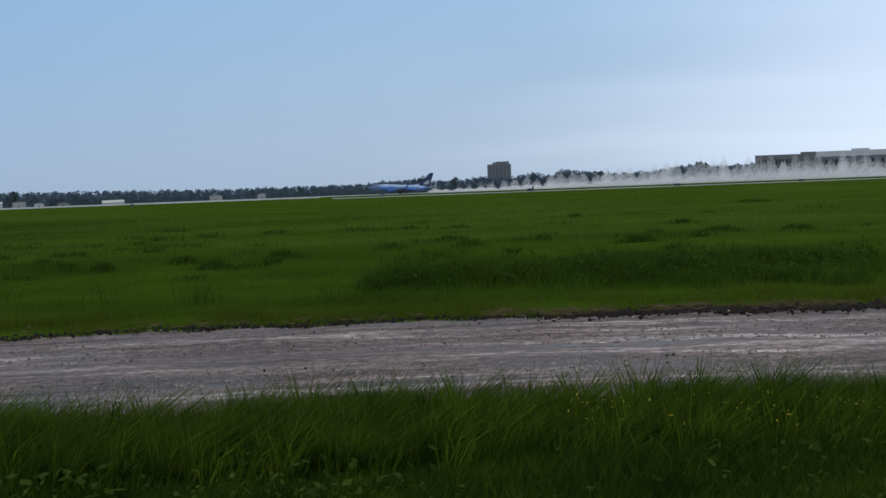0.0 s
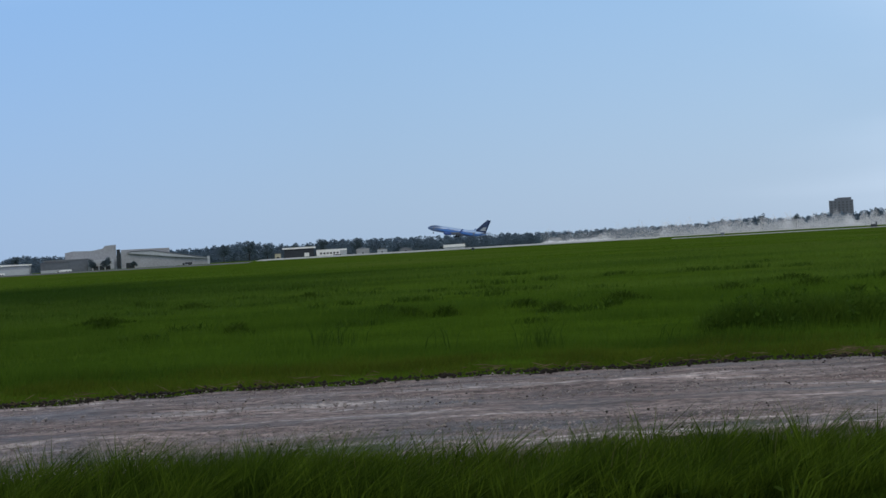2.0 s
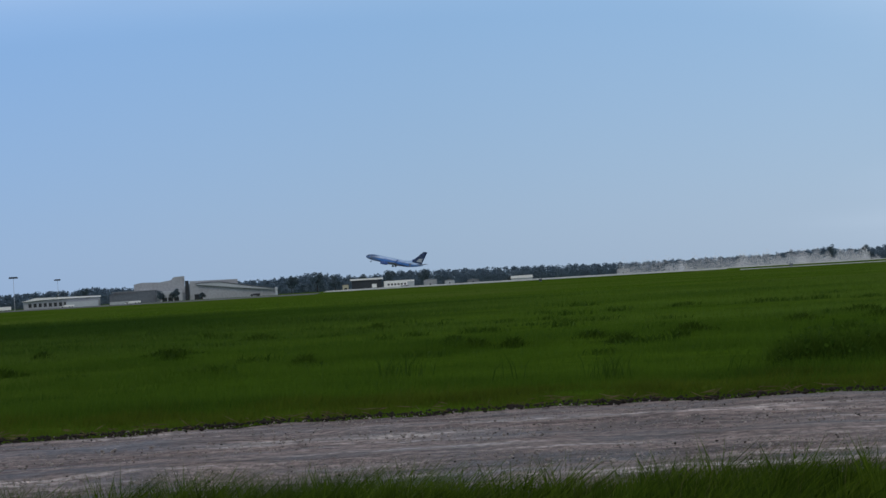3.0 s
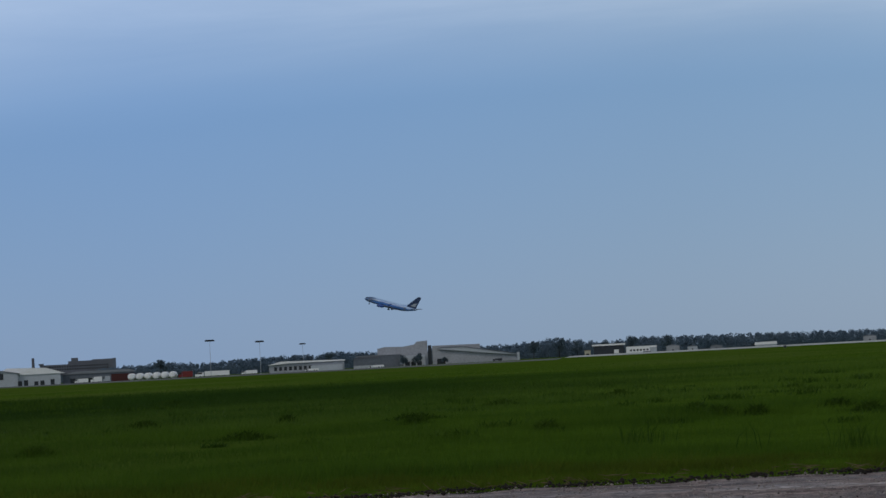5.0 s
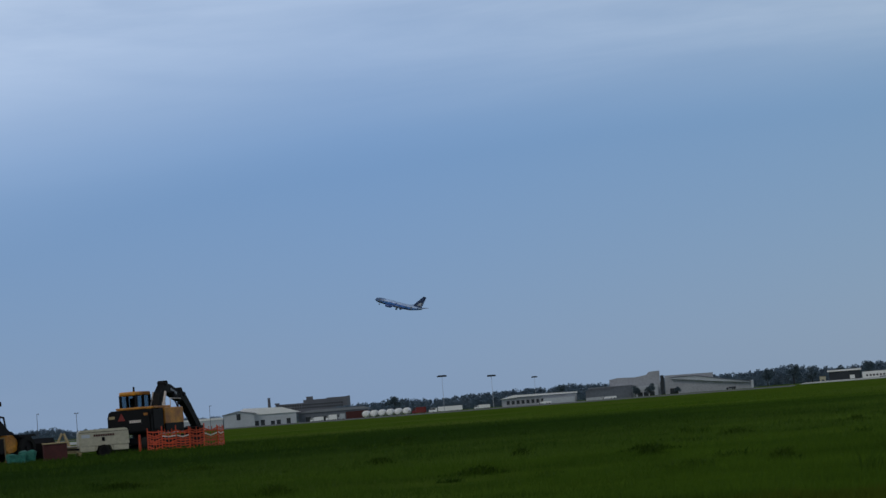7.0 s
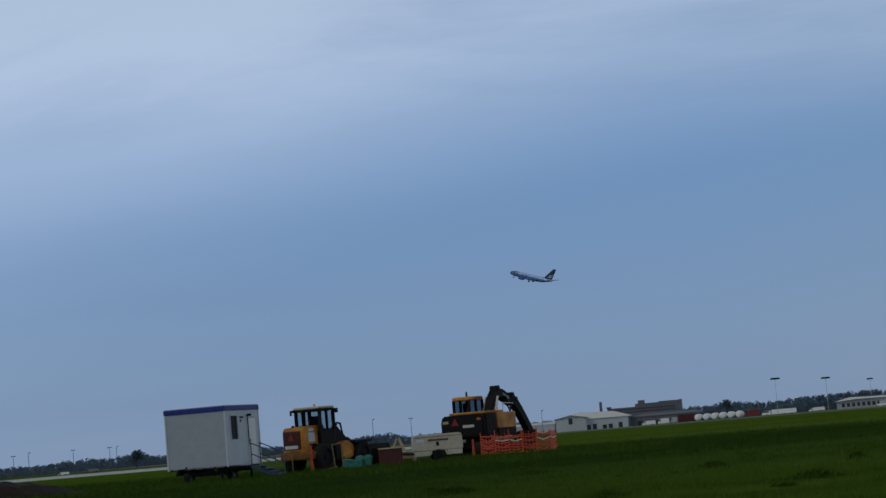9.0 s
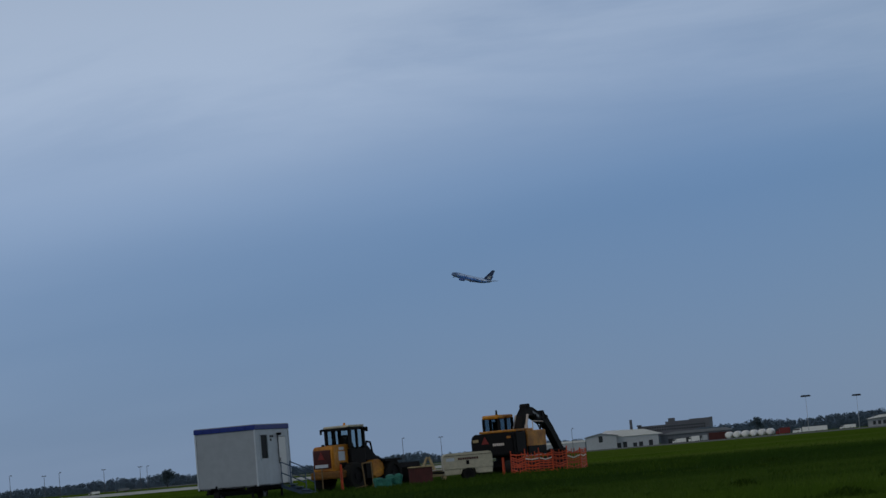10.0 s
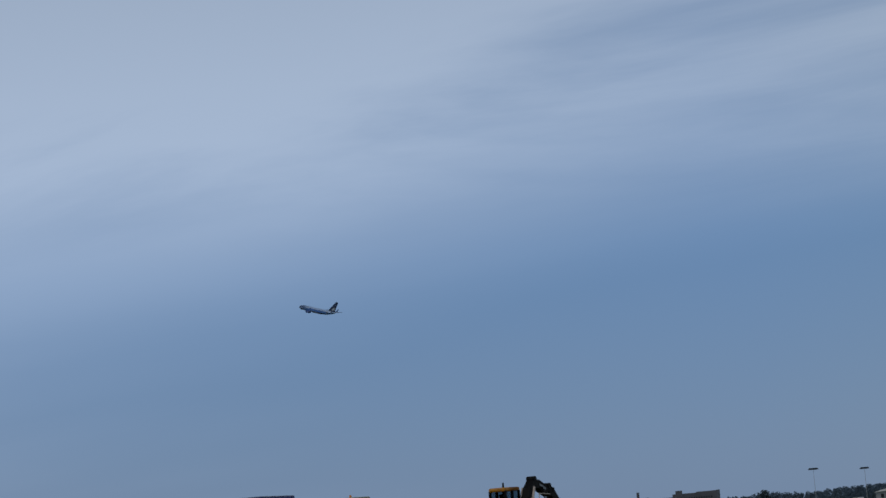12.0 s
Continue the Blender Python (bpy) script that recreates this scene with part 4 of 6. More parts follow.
# ---------------------------------------------------------------- airfield: buildings, masts, vehicles
# Distance haze is painted into the blue-grey wall, roof and glazing colours below
M_HALL = material("hazed_pale_cladding", (0.47, 0.505, 0.55), 0.6, 0, 0.1, 0.08, 0.8, 0.02)
M_HALLROOF = material("white_metal_roof", (0.90, 0.90, 0.90), 0.5, 0, 0.05, 0.08, 0.8, 0.02)
M_BEIGE = material("hazed_pale_concrete", (0.38, 0.395, 0.43), 0.8, 0, 0.15, 0.08, 0.6, 0.05)
M_TAUPE = material("hazed_grey_concrete", (0.150, 0.170, 0.205), 0.8, 0, 0.15, 0.06, 0.5, 0.05)
M_FACTORY = material("hazed_dark_brick", (0.150, 0.158, 0.185), 0.85, 0, 0.2, 0.08, 0.7, 0.05)
M_DARKSHED = material("dark_cladding", (0.035, 0.042, 0.055), 0.6, 0, 0.2, 0.1, 0.8, 0.02)
M_GREYROOF = material("hazed_sheet_roof", (0.225, 0.24, 0.27), 0.6, 0, 0.12, 0.08, 0.8, 0.02)
# Near-black for panes; openings and slots take their inner shade from this colour
M_OPENING = material("shadowed_glazing", (0.02, 0.025, 0.03), 0.3, 0, 0.2)
M_GREYGLASS = material("hazy_glazing", (0.085, 0.095, 0.115), 0.4, 0, 0.2)
M_TRUCKRED = material("fire_truck_red", (0.20, 0.022, 0.020), 0.45, 0, 0.15)
M_BARK = material("bark", (0.06, 0.045, 0.035), 0.9, 0, 0.3, 1.0, 6.0, 0.3)
# Bluish distance haze is painted into both leaf colours
M_LEAF = leafy("hazed_tree_leaves", (0.074, 0.114, 0.142), (0.114, 0.166, 0.195), scale=0.08, each=0.3, glow=0.4, rough=0.5, spec=0.6)
M_FARLEAF = leafy("hazed_wood_leaves", (0.094, 0.145, 0.195), (0.138, 0.200, 0.255), scale=0.03, each=0.2, glow=0.45, rough=0.5, spec=0.7)


def width_at(d, deg):
    return d * math.tan(radians(deg))


def span(az0, az1, d):
    """Middle bearing and half width of what lies between two bearings."""
    return (az0 + az1) / 2, width_at(d, abs(az0 - az1)) / 2


def height_to(el, d, base=-2.9):
    return 1.3 + d * math.tan(radians(el)) - base


def windows(parent, name, x0, x1, z0, z1, nx, nz, y, mat=M_OPENING, gap=0.4):
    """A field of recessed panes in front of a wall at y."""
    me = None
    dx, dz = (x1 - x0) / nx, (z1 - z0) / nz
    for i in range(nx):
        for k in range(nz):
            if me is None:
                b = box(B(), -dx * (1 - gap) / 2, dx * (1 - gap) / 2, -0.06, 0.04, -dz * 0.3, dz * 0.3)
                o = part(name, b, mat, parent)
                me = o.data
            else:
                o = new(name, me)
                o.parent = parent
            o.location = (x0 + dx * (i + 0.5), y, z0 + dz * (k + 0.5))


def build_tower_block():
    d = 3000
    az, w = span(-1.18, -1.78, d)
    t = thing("apartment_tower", facing(az, d), "grey-brown apartment tower with stepped top above the trees", "tower block")
    h1, h2 = height_to(0.545, d), height_to(0.61, d)
    body = part("wall", box(B(), -w, w, 0, 22, -1, h1), M_TAUPE, t)
    part("penthouse", box(B(), -w * 0.55, w * 0.45, 4, 18, h1, h2 - 1), M_TAUPE, t)
    part("plant_room", box(B(), -w * 0.3, w * 0.85, 6, 14, h1, h2), M_TAUPE, t)
    windows(body, "window", -w * 0.95, w * 0.95, 4, h1 - 1, 6, 8, -0.03, mat=M_GREYGLASS, gap=0.5)
    for x in (-w * 0.33, w * 0.33):
        part("balcony_stack", box(B(), x - 1.2, x + 1.2, -1.0, 0, 4, h1 - 2), M_TAUPE, t)


def build_factory_right():
    d = 2300
    az, w = span(-7.92, -13.2, d)
    t = thing("terminal_building", facing(az, d), "long low grey terminal with pale upper storey", "terminal")
    x = lambda a: -width_at(d, a - az)
    h = height_to
    low = part("wall", box(B(), x(-7.92), x(-9.35), 0, 40, -1, h(0.50, d)), M_FACTORY, t)
    part("stair_tower", box(B(), x(-9.05), x(-9.42), -1.5, 12, -1, h(0.56, d)), M_FACTORY, t)
    up = part("upper_wall", box(B(), x(-9.42), w, 2, 40, h(0.42, d), h(0.555, d)), M_HALL, t, "pale upper storey")
    base = part("lower_wall", box(B(), x(-9.42), w, 0, 40, -1, h(0.42, d)), M_FACTORY, t)
    part("roof_plant", box(B(), x(-10.3), x(-10.75), 8, 20, h(0.555, d), h(0.60, d)), M_HALL, t)
    windows(low, "window", x(-7.98), x(-9.0), 6, h(0.44, d), 12, 2, -0.03)
    windows(base, "window", x(-9.5), x(-12.5), 5, h(0.38, d), 24, 2, -0.03)
    part("parapet", box(B(), x(-7.9), x(-9.4), -0.3, 40, h(0.50, d), h(0.515, d)), M_GREYROOF, t)


def build_hangars():
    d = 1900
    az = 16.74
    t = thing("hangar_block", facing(az, d), "pale grey concrete hangar block with stair tower and sloping ramp roof", "hangar")
    x = lambda a: -width_at(d, a - az)
    h = lambda e: height_to(e, d)
    # left wing: rising curved roof up to the tower
    b = B()
    prism(b, [(x(18.05), -1), (x(18.05), h(0.34)), (x(17.85), h(0.375)), (x(17.4), h(0.36)), (x(17.12), h(0.40)), (x(17.05), h(0.47)), (x(16.78), h(0.485)), (x(16.78), -1)], 0, 45)
    left = part("west_wing", b, M_BEIGE, t)
    part("low_annex", box(B(), x(18.55), x(17.5), -8, 0, -1, h(0.16)), M_TAUPE, t)
    part("annex_roof", box(B(), x(18.6), x(17.45), -8.5, 0, h(0.16), h(0.18)), M_GREYROOF, t)
    part("link_block", box(B(), x(17.5), x(16.85), -5, 0, -1, h(0.13)), M_HALL, t)
    part("stair_slot", box(B(), x(16.77), x(16.68), -0.5, 20, -1, h(0.36)), M_OPENING, t)
    b = B()
    prism(b, [(x(16.66), -1), (x(16.66), h(0.345)), (x(15.45), h(0.335)), (x(15.45), h(0.22)), (x(15.05), h(0.12)), (x(14.5), h(0.05)), (x(14.5), -1)], 0, 45)
    right = part("east_wing", b, M_BEIGE, t)
    b = B()
    prism(b, [(x(16.5), h(0.25)), (x(16.4), h(0.285)), (x(15.9), h(0.28)), (x(15.2), h(0.15)), (x(14.55), h(0.04)), (x(14.55), h(0.02)), (x(15.3), h(0.10))], -3, 0)
    part("ramp_canopy", b, M_HALL, t)
    b = B()
    prism(b, [(x(16.5), h(0.285)), (x(16.4), h(0.30)), (x(15.9), h(0.295)), (x(14.55), h(0.055)), (x(14.55), h(0.04)), (x(15.9), h(0.28)), (x(16.4), h(0.285))], -3.6, 0)
    part("canopy_edge", b, M_FACTORY, t)
    for a in (17.3, 17.15, 17.0):
        part("gate", box(B(), x(a) - 2.0, x(a) + 2.0, -5.1, -4.9, 0, 3.2), M_OPENING, t)
    part("end_post", box(B(), x(14.52), x(14.46), -2, 3, -1, h(0.07)), M_HALL, t)
    part("loading_door", box(B(), x(16.55), x(16.35), -0.2, 0.1, 0, 4.5), M_OPENING, t)
    for a, dd, r in ((17.42, 1885, 5.0), (17.05, 1885, 5.5), (16.35, 1885, 3.2)):
        tree(a, dd, r * 1.9, r, M_LEAF, "dark round tree before the hangar", trunk=0.35)


def build_sheds():
    d = 1750
    t = thing("dark_shed", facing(12.19, d), "dark clad shed with pale roof edge and white door", "shed")
    x = lambda a: -width_at(d, a - 12.19)
    h = lambda e: height_to(e, d)
    part("wall", box(B(), x(12.58), x(11.82), 0, 14, -1, h(0.115)), M_DARKSHED, t)
    part("roof_edge", box(B(), x(12.62), x(11.78), -1.2, 15, h(0.115), h(0.155)), M_HALLROOF, t)
    part("roller_door", box(B(), x(12.07), x(11.95), -0.15, 0.1, 1.5, 4.4), M_HALLROOF, t, "white roller door")
    t = thing("guard_hut", facing(12.74, d - 20), "small cream guard hut with arched opening", "hut")
    part("wall", box(B(), -2.3, 2.3, 0, 4, -0.5, 4.6, 0.3), M_CREAM, t)
    part("opening", box(B(), -1.0, 1.0, -0.1, 0.1, 0, 2.4), M_OPENING, t)
    part("roof", box(B(), -2.5, 2.5, -0.2, 4.2, 4.6, 4.9), M_TIMBER, t)
    t = thing("portable_cabin", facing(11.38, d), "white portable cabin with dark windows", "cabin")
    w = width_at(d, 0.77) / 2
    body = part("wall", box(B(), -w, w, 0, 6, 0, h(0.06)), M_HALLROOF, t)
    windows(body, "window", -w * 0.8, w * 0.5, 2.0, 4.2, 6, 1, -0.03)
    part("end_block", box(B(), w * 0.55, w, -0.6, 6, 0, h(0.02)), M_HALL, t)
    part("dark_skirt", box(B(), w * 0.1, w * 0.6, -1.5, 0, 0, 1.8), M_DARKSHED, t)
    for a, wd, hh, m in ((10.59, 0.33, 0.045, M_BEIGE), (10.1, 0.25, 0.0, M_HALL), (5.7, 0.32, 0.03, M_BEIGE), (4.55, 0.2, 0.03, M_BEIGE), (9.5, 0.3, -0.02, M_GREYROOF)):
        t = thing("store_hut", facing(a, d), "low plain store hut beside the airfield", "hut", "airfield huts")
        w = width_at(d, wd) / 2
        part("wall", box(B(), -w, w, 0, 6, -0.5, h(hh) - 0.5), m, t)
        part("roof", prism(B(), [(-w - 0.3, h(hh) - 0.5), (w + 0.3, h(hh) - 0.5), (0, h(hh) + 0.4)], -0.3, 6.3), M_GREYROOF, t)
        part("door", box(B(), -0.6, 0.6, -0.1, 0.05, 0, 2.1), M_OPENING, t)
    t = thing("white_hall", facing(8.27, d + 60), "long low white roofed hall", "hall")
    w = width_at(d + 60, 0.54) / 2
    part("wall", box(B(), -w, w, 0, 14, -1, 2.2), M_HALL, t)
    part("roof", prism(B(), [(-w - 0.5, 2.2), (w + 0.5, 2.2), (w, 4.4), (-w, 4.2)], -0.5, 14.5), M_HALLROOF, t)


def build_cargo():
    d = 1800
    az = 26.8
    h = lambda e: height_to(e, d)
    t = thing("cargo_hall", facing(az, d), "white gabled cargo hall with pale walls", "hall")
    x = lambda a: -width_at(d, a - az)
    b = B()
    prism(b, [(x(27.82), -1), (x(27.82), h(0.19)), (x(27.45), h(0.26)), (x(27.05), h(0.19)), (x(27.05), -1)], -4, 34)
    gable = part("gable_wing", b, M_HALL, t)
    b = B()
    prism(b, [(x(27.1), -1), (x(27.1), h(0.17)), (x(26.0), h(0.17)), (x(26.0), -1)], 0, 34)
    wall = part("wall", b, M_HALL, t)
    b = B()
    prism(b, [(x(27.5), h(0.24)), (x(27.3), h(0.33)), (x(26.35), h(0.30)), (x(25.88), h(0.15)), (x(26.9), h(0.15))], -1, 34)
    part("roof", b, M_HALLROOF, t, "bright white roof")
    part("gable_roof", prism(B(), [(x(27.86), h(0.18)), (x(27.45), h(0.255)), (x(27.0), h(0.18)), (x(27.0), h(0.20)), (x(27.45), h(0.28)), (x(27.86), h(0.20))], -5, 34), M_GREYROOF, t)
    part("gable_door", box(B(), x(27.5), x(27.4), -4.2, -3.9, h(0.05), h(0.21)), M_OPENING, t)
    for a in (27.0, 26.85, 26.6, 26.45, 26.2):
        part("doorway", box(B(), x(a) - 1.6, x(a) + 1.6, -0.15, 0.1, 0, 3.2 + (a * 37 % 2)), M_OPENING, t)
    t = thing("flat_warehouse", facing(25.05, d + 20), "long grey sheet-roofed warehouse", "warehouse")
    x = lambda a: -width_at(d + 20, a - 25.05)
    part("wall", box(B(), x(25.95), x(24.2), 0, 40, -1, h(0.10)), M_TAUPE, t)
    part("roof", prism(B(), [(x(26.0), h(0.10)), (x(24.1), h(0.10)), (x(24.3), h(0.17)), (x(25.6), h(0.17))], -1, 40), M_GREYROOF, t)
    part("red_wall_panel", box(B(), x(24.75), x(24.15), -0.3, 0, 0, h(0.06)), M_GRILLE, t, "dull red wall panel")
    for a in (25.7, 25.5, 25.3, 25.1, 24.9):
        part("loading_door", box(B(), x(a) - 2, x(a) + 2, -0.2, 0.05, 0, 4), M_OPENING, t)
    t = thing("west_warehouse", facing(28.6, d), "low pale flat-roofed warehouse behind the excavator", "warehouse")
    w = width_at(d, 1.5) / 2
    part("wall", box(B(), -w, w, 0, 30, -1, h(0.10)), M_HALL, t)
    part("roof", box(B(), -w - 0.5, w + 0.5, -0.5, 30, h(0.10), h(0.15)), M_HALLROOF, t)
    d2 = 2500
    t = thing("old_factory", facing(25.6, d2), "dark brick factory with stepped roofline and tall chimney", "factory")
    x = lambda a: -width_at(d2, a - 25.6)
    g = lambda e: height_to(e, d2)
    main = part("wall", box(B(), x(26.5), x(24.62), 0, 30, -1, g(0.36)), M_FACTORY, t)
    part("corner_tower", box(B(), x(26.52), x(26.4), -1, 8, g(0.36), g(0.40)), M_FACTORY, t)
    part("long_wall", box(B(), x(25.8), x(25.2), 2, 30, g(0.36), g(0.43)), M_FACTORY, t)
    part("stair_head", box(B(), x(25.72), x(25.55), 1, 14, g(0.36), g(0.51)), M_FACTORY, t)
    part("east_block", box(B(), x(25.2), x(24.62), 0, 30, g(0.36), g(0.45)), M_FACTORY, t)
    part("end_panel", box(B(), x(24.70), x(24.615), -1, 5, g(0.1), g(0.46)), M_TAUPE, t)
    windows(main, "window", x(26.4), x(24.8), g(0.2), g(0.34), 26, 2, -0.03)
    part("chimney", tube(B(), (x(26.665), 15, -1), (x(26.665), 15, g(0.555)), 1.9, 1.5, 14), M_FACTORY, t)
    # storage tanks standing in a row
    for k in range(6):
        a = 24.23 - 0.205 * k
        t = thing("white_tank", facing(a, d - 60), "white lying storage tank with dished end", "tank", "white tanks in a row")
        b = B()
        lathe(b, [(-6, 0.6, 0.6, 0), (-5.8, 1.9, 1.9, 0), (-5.2, 2.55, 2.55, 0), (5.2, 2.55, 2.55, 0), (5.8, 1.9, 1.9, 0), (6, 0.6, 0.6, 0)], 20, pose(0, 3, 3.0, 0, 0, 80))
        part("shell", b, M_HALLROOF, t, smooth=True)
        for s in (-3.2, 3.2):
            part("saddle", box(B(), s * 0.17 - 1.2, s * 0.17 + 1.2, 3 + s * 0.98 - 0.4, 3 + s * 0.98 + 0.4, 0, 1.2), M_GREYROOF, t)
    for a0, a1, dd, e1, m, lab in ((23.08, 22.72, 1735, 0.03, M_TRUCKRED, "dark red fire truck parked on the apron"),
                                   (22.66, 21.8, 1735, 0.0, M_HALLROOF, "white tanker lorry parked on the apron"),
                                   (25.66, 25.32, 1720, -0.02, M_HALLROOF, "white van parked on the apron"),
                                   (25.26, 24.98, 1720, 0.01, M_HALLROOF, "white lorry parked on the apron"),
                                   (24.95, 24.78, 1720, 0.015, M_HALL, "pale box lorry parked on the apron"),
                                   (21.5, 21.1, 1740, -0.03, M_HALLROOF, "white service van on the apron"),
                                   (19.9, 19.55, 1740, -0.07, M_HALLROOF, "white service van on the apron"),
                                   (18.3, 17.9, 1740, -0.09, M_HALLROOF, "white service van on the apron"),
                                   (15.15, 14.9, 1820, -0.06, M_DARKSHED, "dark lorry parked by the hangar"),
                                   (40.36, 40.08, 1300, -0.09, M_HALLROOF, "white van on the far taxiway"),
                                   (39.7, 39.35, 1500, -0.07, M_GREYROOF, "grey lorry on the far taxiway")):
        vehicle(a0, a1, dd, e1, m, lab)
    # low terminal pavilion
    d3 = 1800
    t = thing("airport_pavilion", facing(19.75, d3), "low glazed airport pavilion with white flat roof", "pavilion")
    x = lambda a: -width_at(d3, a - 19.75)
    g = lambda e: height_to(e, d3)
    wall = part("wall", box(B(), x(20.8), x(18.9), 0, 20, -1, g(0.08)), M_BEIGE, t)
    part("roof", prism(B(), [(x(20.85), g(0.06)), (x(20.5), g(0.145)), (x(18.88), g(0.12)), (x(18.88), g(0.09)), (x(20.3), g(0.09))], -2, 21), M_HALLROOF, t)
    windows(wall, "glazing", x(20.7), x(19.7), 0.5, g(0.04), 8, 1, -0.03)
    part("front_annex", box(B(), x(19.75), x(18.95), -6, 0, -1, g(0.0)), M_HALL, t)
    t = thing("grey_hangar", facing(18.3, d3 + 30), "grey low hangar with pale plinth", "hangar")
    w = width_at(d3, 0.75) / 2
    part("wall", box(B(), -w, w, 0, 26, -1, g(0.12)), M_TAUPE, t)
    part("roof", prism(B(), [(-w - 0.6, g(0.12)), (w + 0.6, g(0.12)), (w * 0.6, g(0.155)), (-w * 0.6, g(0.155))], -0.6, 26.6), M_FACTORY, t)
    part("plinth", box(B(), -w, w, -0.3, 0, -0.5, 2.2), M_HALL, t)


def vehicle(a0, a1, d, e1, mat, label):
    az, w = span(a0, a1, d)
    base = ground_z(*polar(az, d).xy)
    h = max(2.0, 1.3 + d * math.tan(radians(e1)) - base)
    t = thing("lorry" if h > 2.6 else "van", facing(az, d), label, "vehicle")
    part("load_body", box(B(), -w * 0.45, w, 0, 2.4, 0.7, h, 0.15), mat, t)
    cab = part("cab", prism(B(), [(-w, 0.6), (-w, h * 0.5), (-w * 0.85, h * 0.85), (-w * 0.5, h * 0.85), (-w * 0.5, 0.6)], 0.05, 2.3), mat, t)
    part("windscreen", prism(B(), [(-w * 0.97, h * 0.55), (-w * 0.86, h * 0.8), (-w * 0.6, h * 0.8), (-w * 0.6, h * 0.55)], -0.02, 0.04), M_OPENING, cab)
    for x in (-w * 0.7, w * 0.35, w * 0.7):
        part("wheel", tube(B(), (x, -0.05, 0.5), (x, 2.45, 0.5), 0.5, n=14), M_RUBBER, t)


def build_masts():
    for az, el, w, d in ((22.26, 0.775, 3.3, 1700), (21.01, 0.69, 3.1, 1760), (19.93, 0.575, 2.4, 2050)):
        t = thing("floodlight_mast", facing(az, d), "tall slim floodlight mast with flat lamp crown", "lamp mast", "floodlight masts")
        top = height_to(el, d)
        part("pole", tube(B(), (0, 0, -0.5), (0, 0, top), 0.22, 0.10, 10), M_HALL, t)
        b = B()
        tube(b, (0, 0, top - 0.9), (0, 0, top + 0.4), w * 0.85, w, 16)
        crown = part("crown_ring", b, M_DARKSHED, t)
        for k in range(10):
            a = 0.628 * k
            part("lamp_head", box(B(), -0.45, 0.45, -0.4, 0.4, -0.55, 0.25, 0.05), M_DARKSHED, crown).matrix_basis = pose(w * math.cos(a), w * math.sin(a), top - 0.3, 0, 0, math.degrees(a))
    for az, el, d, kind in ((42.26, 0.475, 1300, 1), (41.42, 0.40, 1300, 2), (41.05, 0.455, 1300, 1), (39.95, 0.435, 1400, 2), (39.05, 0.43, 1400, 2), (38.88, 0.435, 1400, 1),
                            (32.44, 0.585, 1300, 1), (31.47, 0.535, 1300, 2), (28.16, 0.46, 1500, 1)):
        t = thing("street_lamp", facing(az, d), "slim grey lamp pole with short arms beyond the field", "street lamp", "distant lamp poles")
        base = ground_z(*polar(az, d).xy)
        top = 1.3 + d * math.tan(radians(el)) - base
        part("pole", tube(B(), (0, 0, -0.5), (0, 0, top), 0.2, 0.12, 8), M_FACTORY, t)
        part("arm", box(B(), -0.9 if kind == 2 else 0, 0.9, -0.08, 0.08, top - 0.2, top), M_FACTORY, t)
        part("lamp_head", box(B(), 0.3, 1.3, -0.3, 0.3, top - 0.25, top + 0.25, 0.05), M_FACTORY, t)
        if kind == 2:
            part("lamp_head", box(B(), -1.3, -0.3, -0.3, 0.3, top - 0.25, top + 0.25, 0.05), M_FACTORY, t)


# ---------------------------------------------------------------- trees
def leaf_cloud(rng, clumps, leaf, per):
    """Leaves as small tilted triangles and quads scattered through clumps (centre, radius)."""
    c = np.array([q for q, _ in clumps]).repeat(per, 0)
    r = np.array([q for _, q in clumps]).repeat(per)
    n = len(r)
    q = rng.normal(size=(n, 3))
    q *= (r * rng.uniform(0.45, 1.08, n) ** 0.6 / np.linalg.norm(q, axis=1))[:, None]
    q[:, 2] *= 0.85
    a, b = rng.normal(size=(n, 3)), rng.normal(size=(n, 3))
    a *= (leaf * rng.uniform(0.6, 1.3, n) / np.linalg.norm(a, axis=1))[:, None]
    b *= (leaf * rng.uniform(0.4, 0.9, n) / np.linalg.norm(b, axis=1))[:, None]
    c = c + q
    vs = np.stack([c - a, c + b, c + a, c - b * 0.8], 1).reshape(-1, 3)
    return vs, np.arange(4 * n).reshape(-1, 4)


def tree(az, d, height, radius, mat, label, trunk=0.3, seed=None):
    rng = np.random.default_rng(int(abs(az) * 1000 + d) if seed is None else seed)
    t = thing("tree", facing(az, d), label, "tree")
    b = B()
    tube(b, (0, 0, -0.5), (0, 0, height * 0.5), trunk, trunk * 0.6, 8)
    for k in range(5):
        a = rng.uniform(0, 6.28)
        tube(b, (0, 0, height * rng.uniform(0.25, 0.45)), (math.cos(a) * radius * 0.6, math.sin(a) * radius * 0.6, height * rng.uniform(0.5, 0.75)), trunk * 0.4, trunk * 0.15, 6)
    part("trunk", b, M_BARK, t)
    clumps = []
    for k in range(16):
        a, q = rng.uniform(0, 6.28), rng.uniform(0, 0.75) ** 0.7
        z = height * rng.uniform(0.3, 0.84)
        s = 1.0 - 0.55 * abs(z / height - 0.55) * 2
        clumps.append(((math.cos(a) * radius * q * s, math.sin(a) * radius * q * s, z), radius * rng.uniform(0.26, 0.42)))
    vs, fs = leaf_cloud(rng, clumps, max(0.35, radius * 0.11), 70)
    raw("crown", vs, fs, mat, t)
    return t


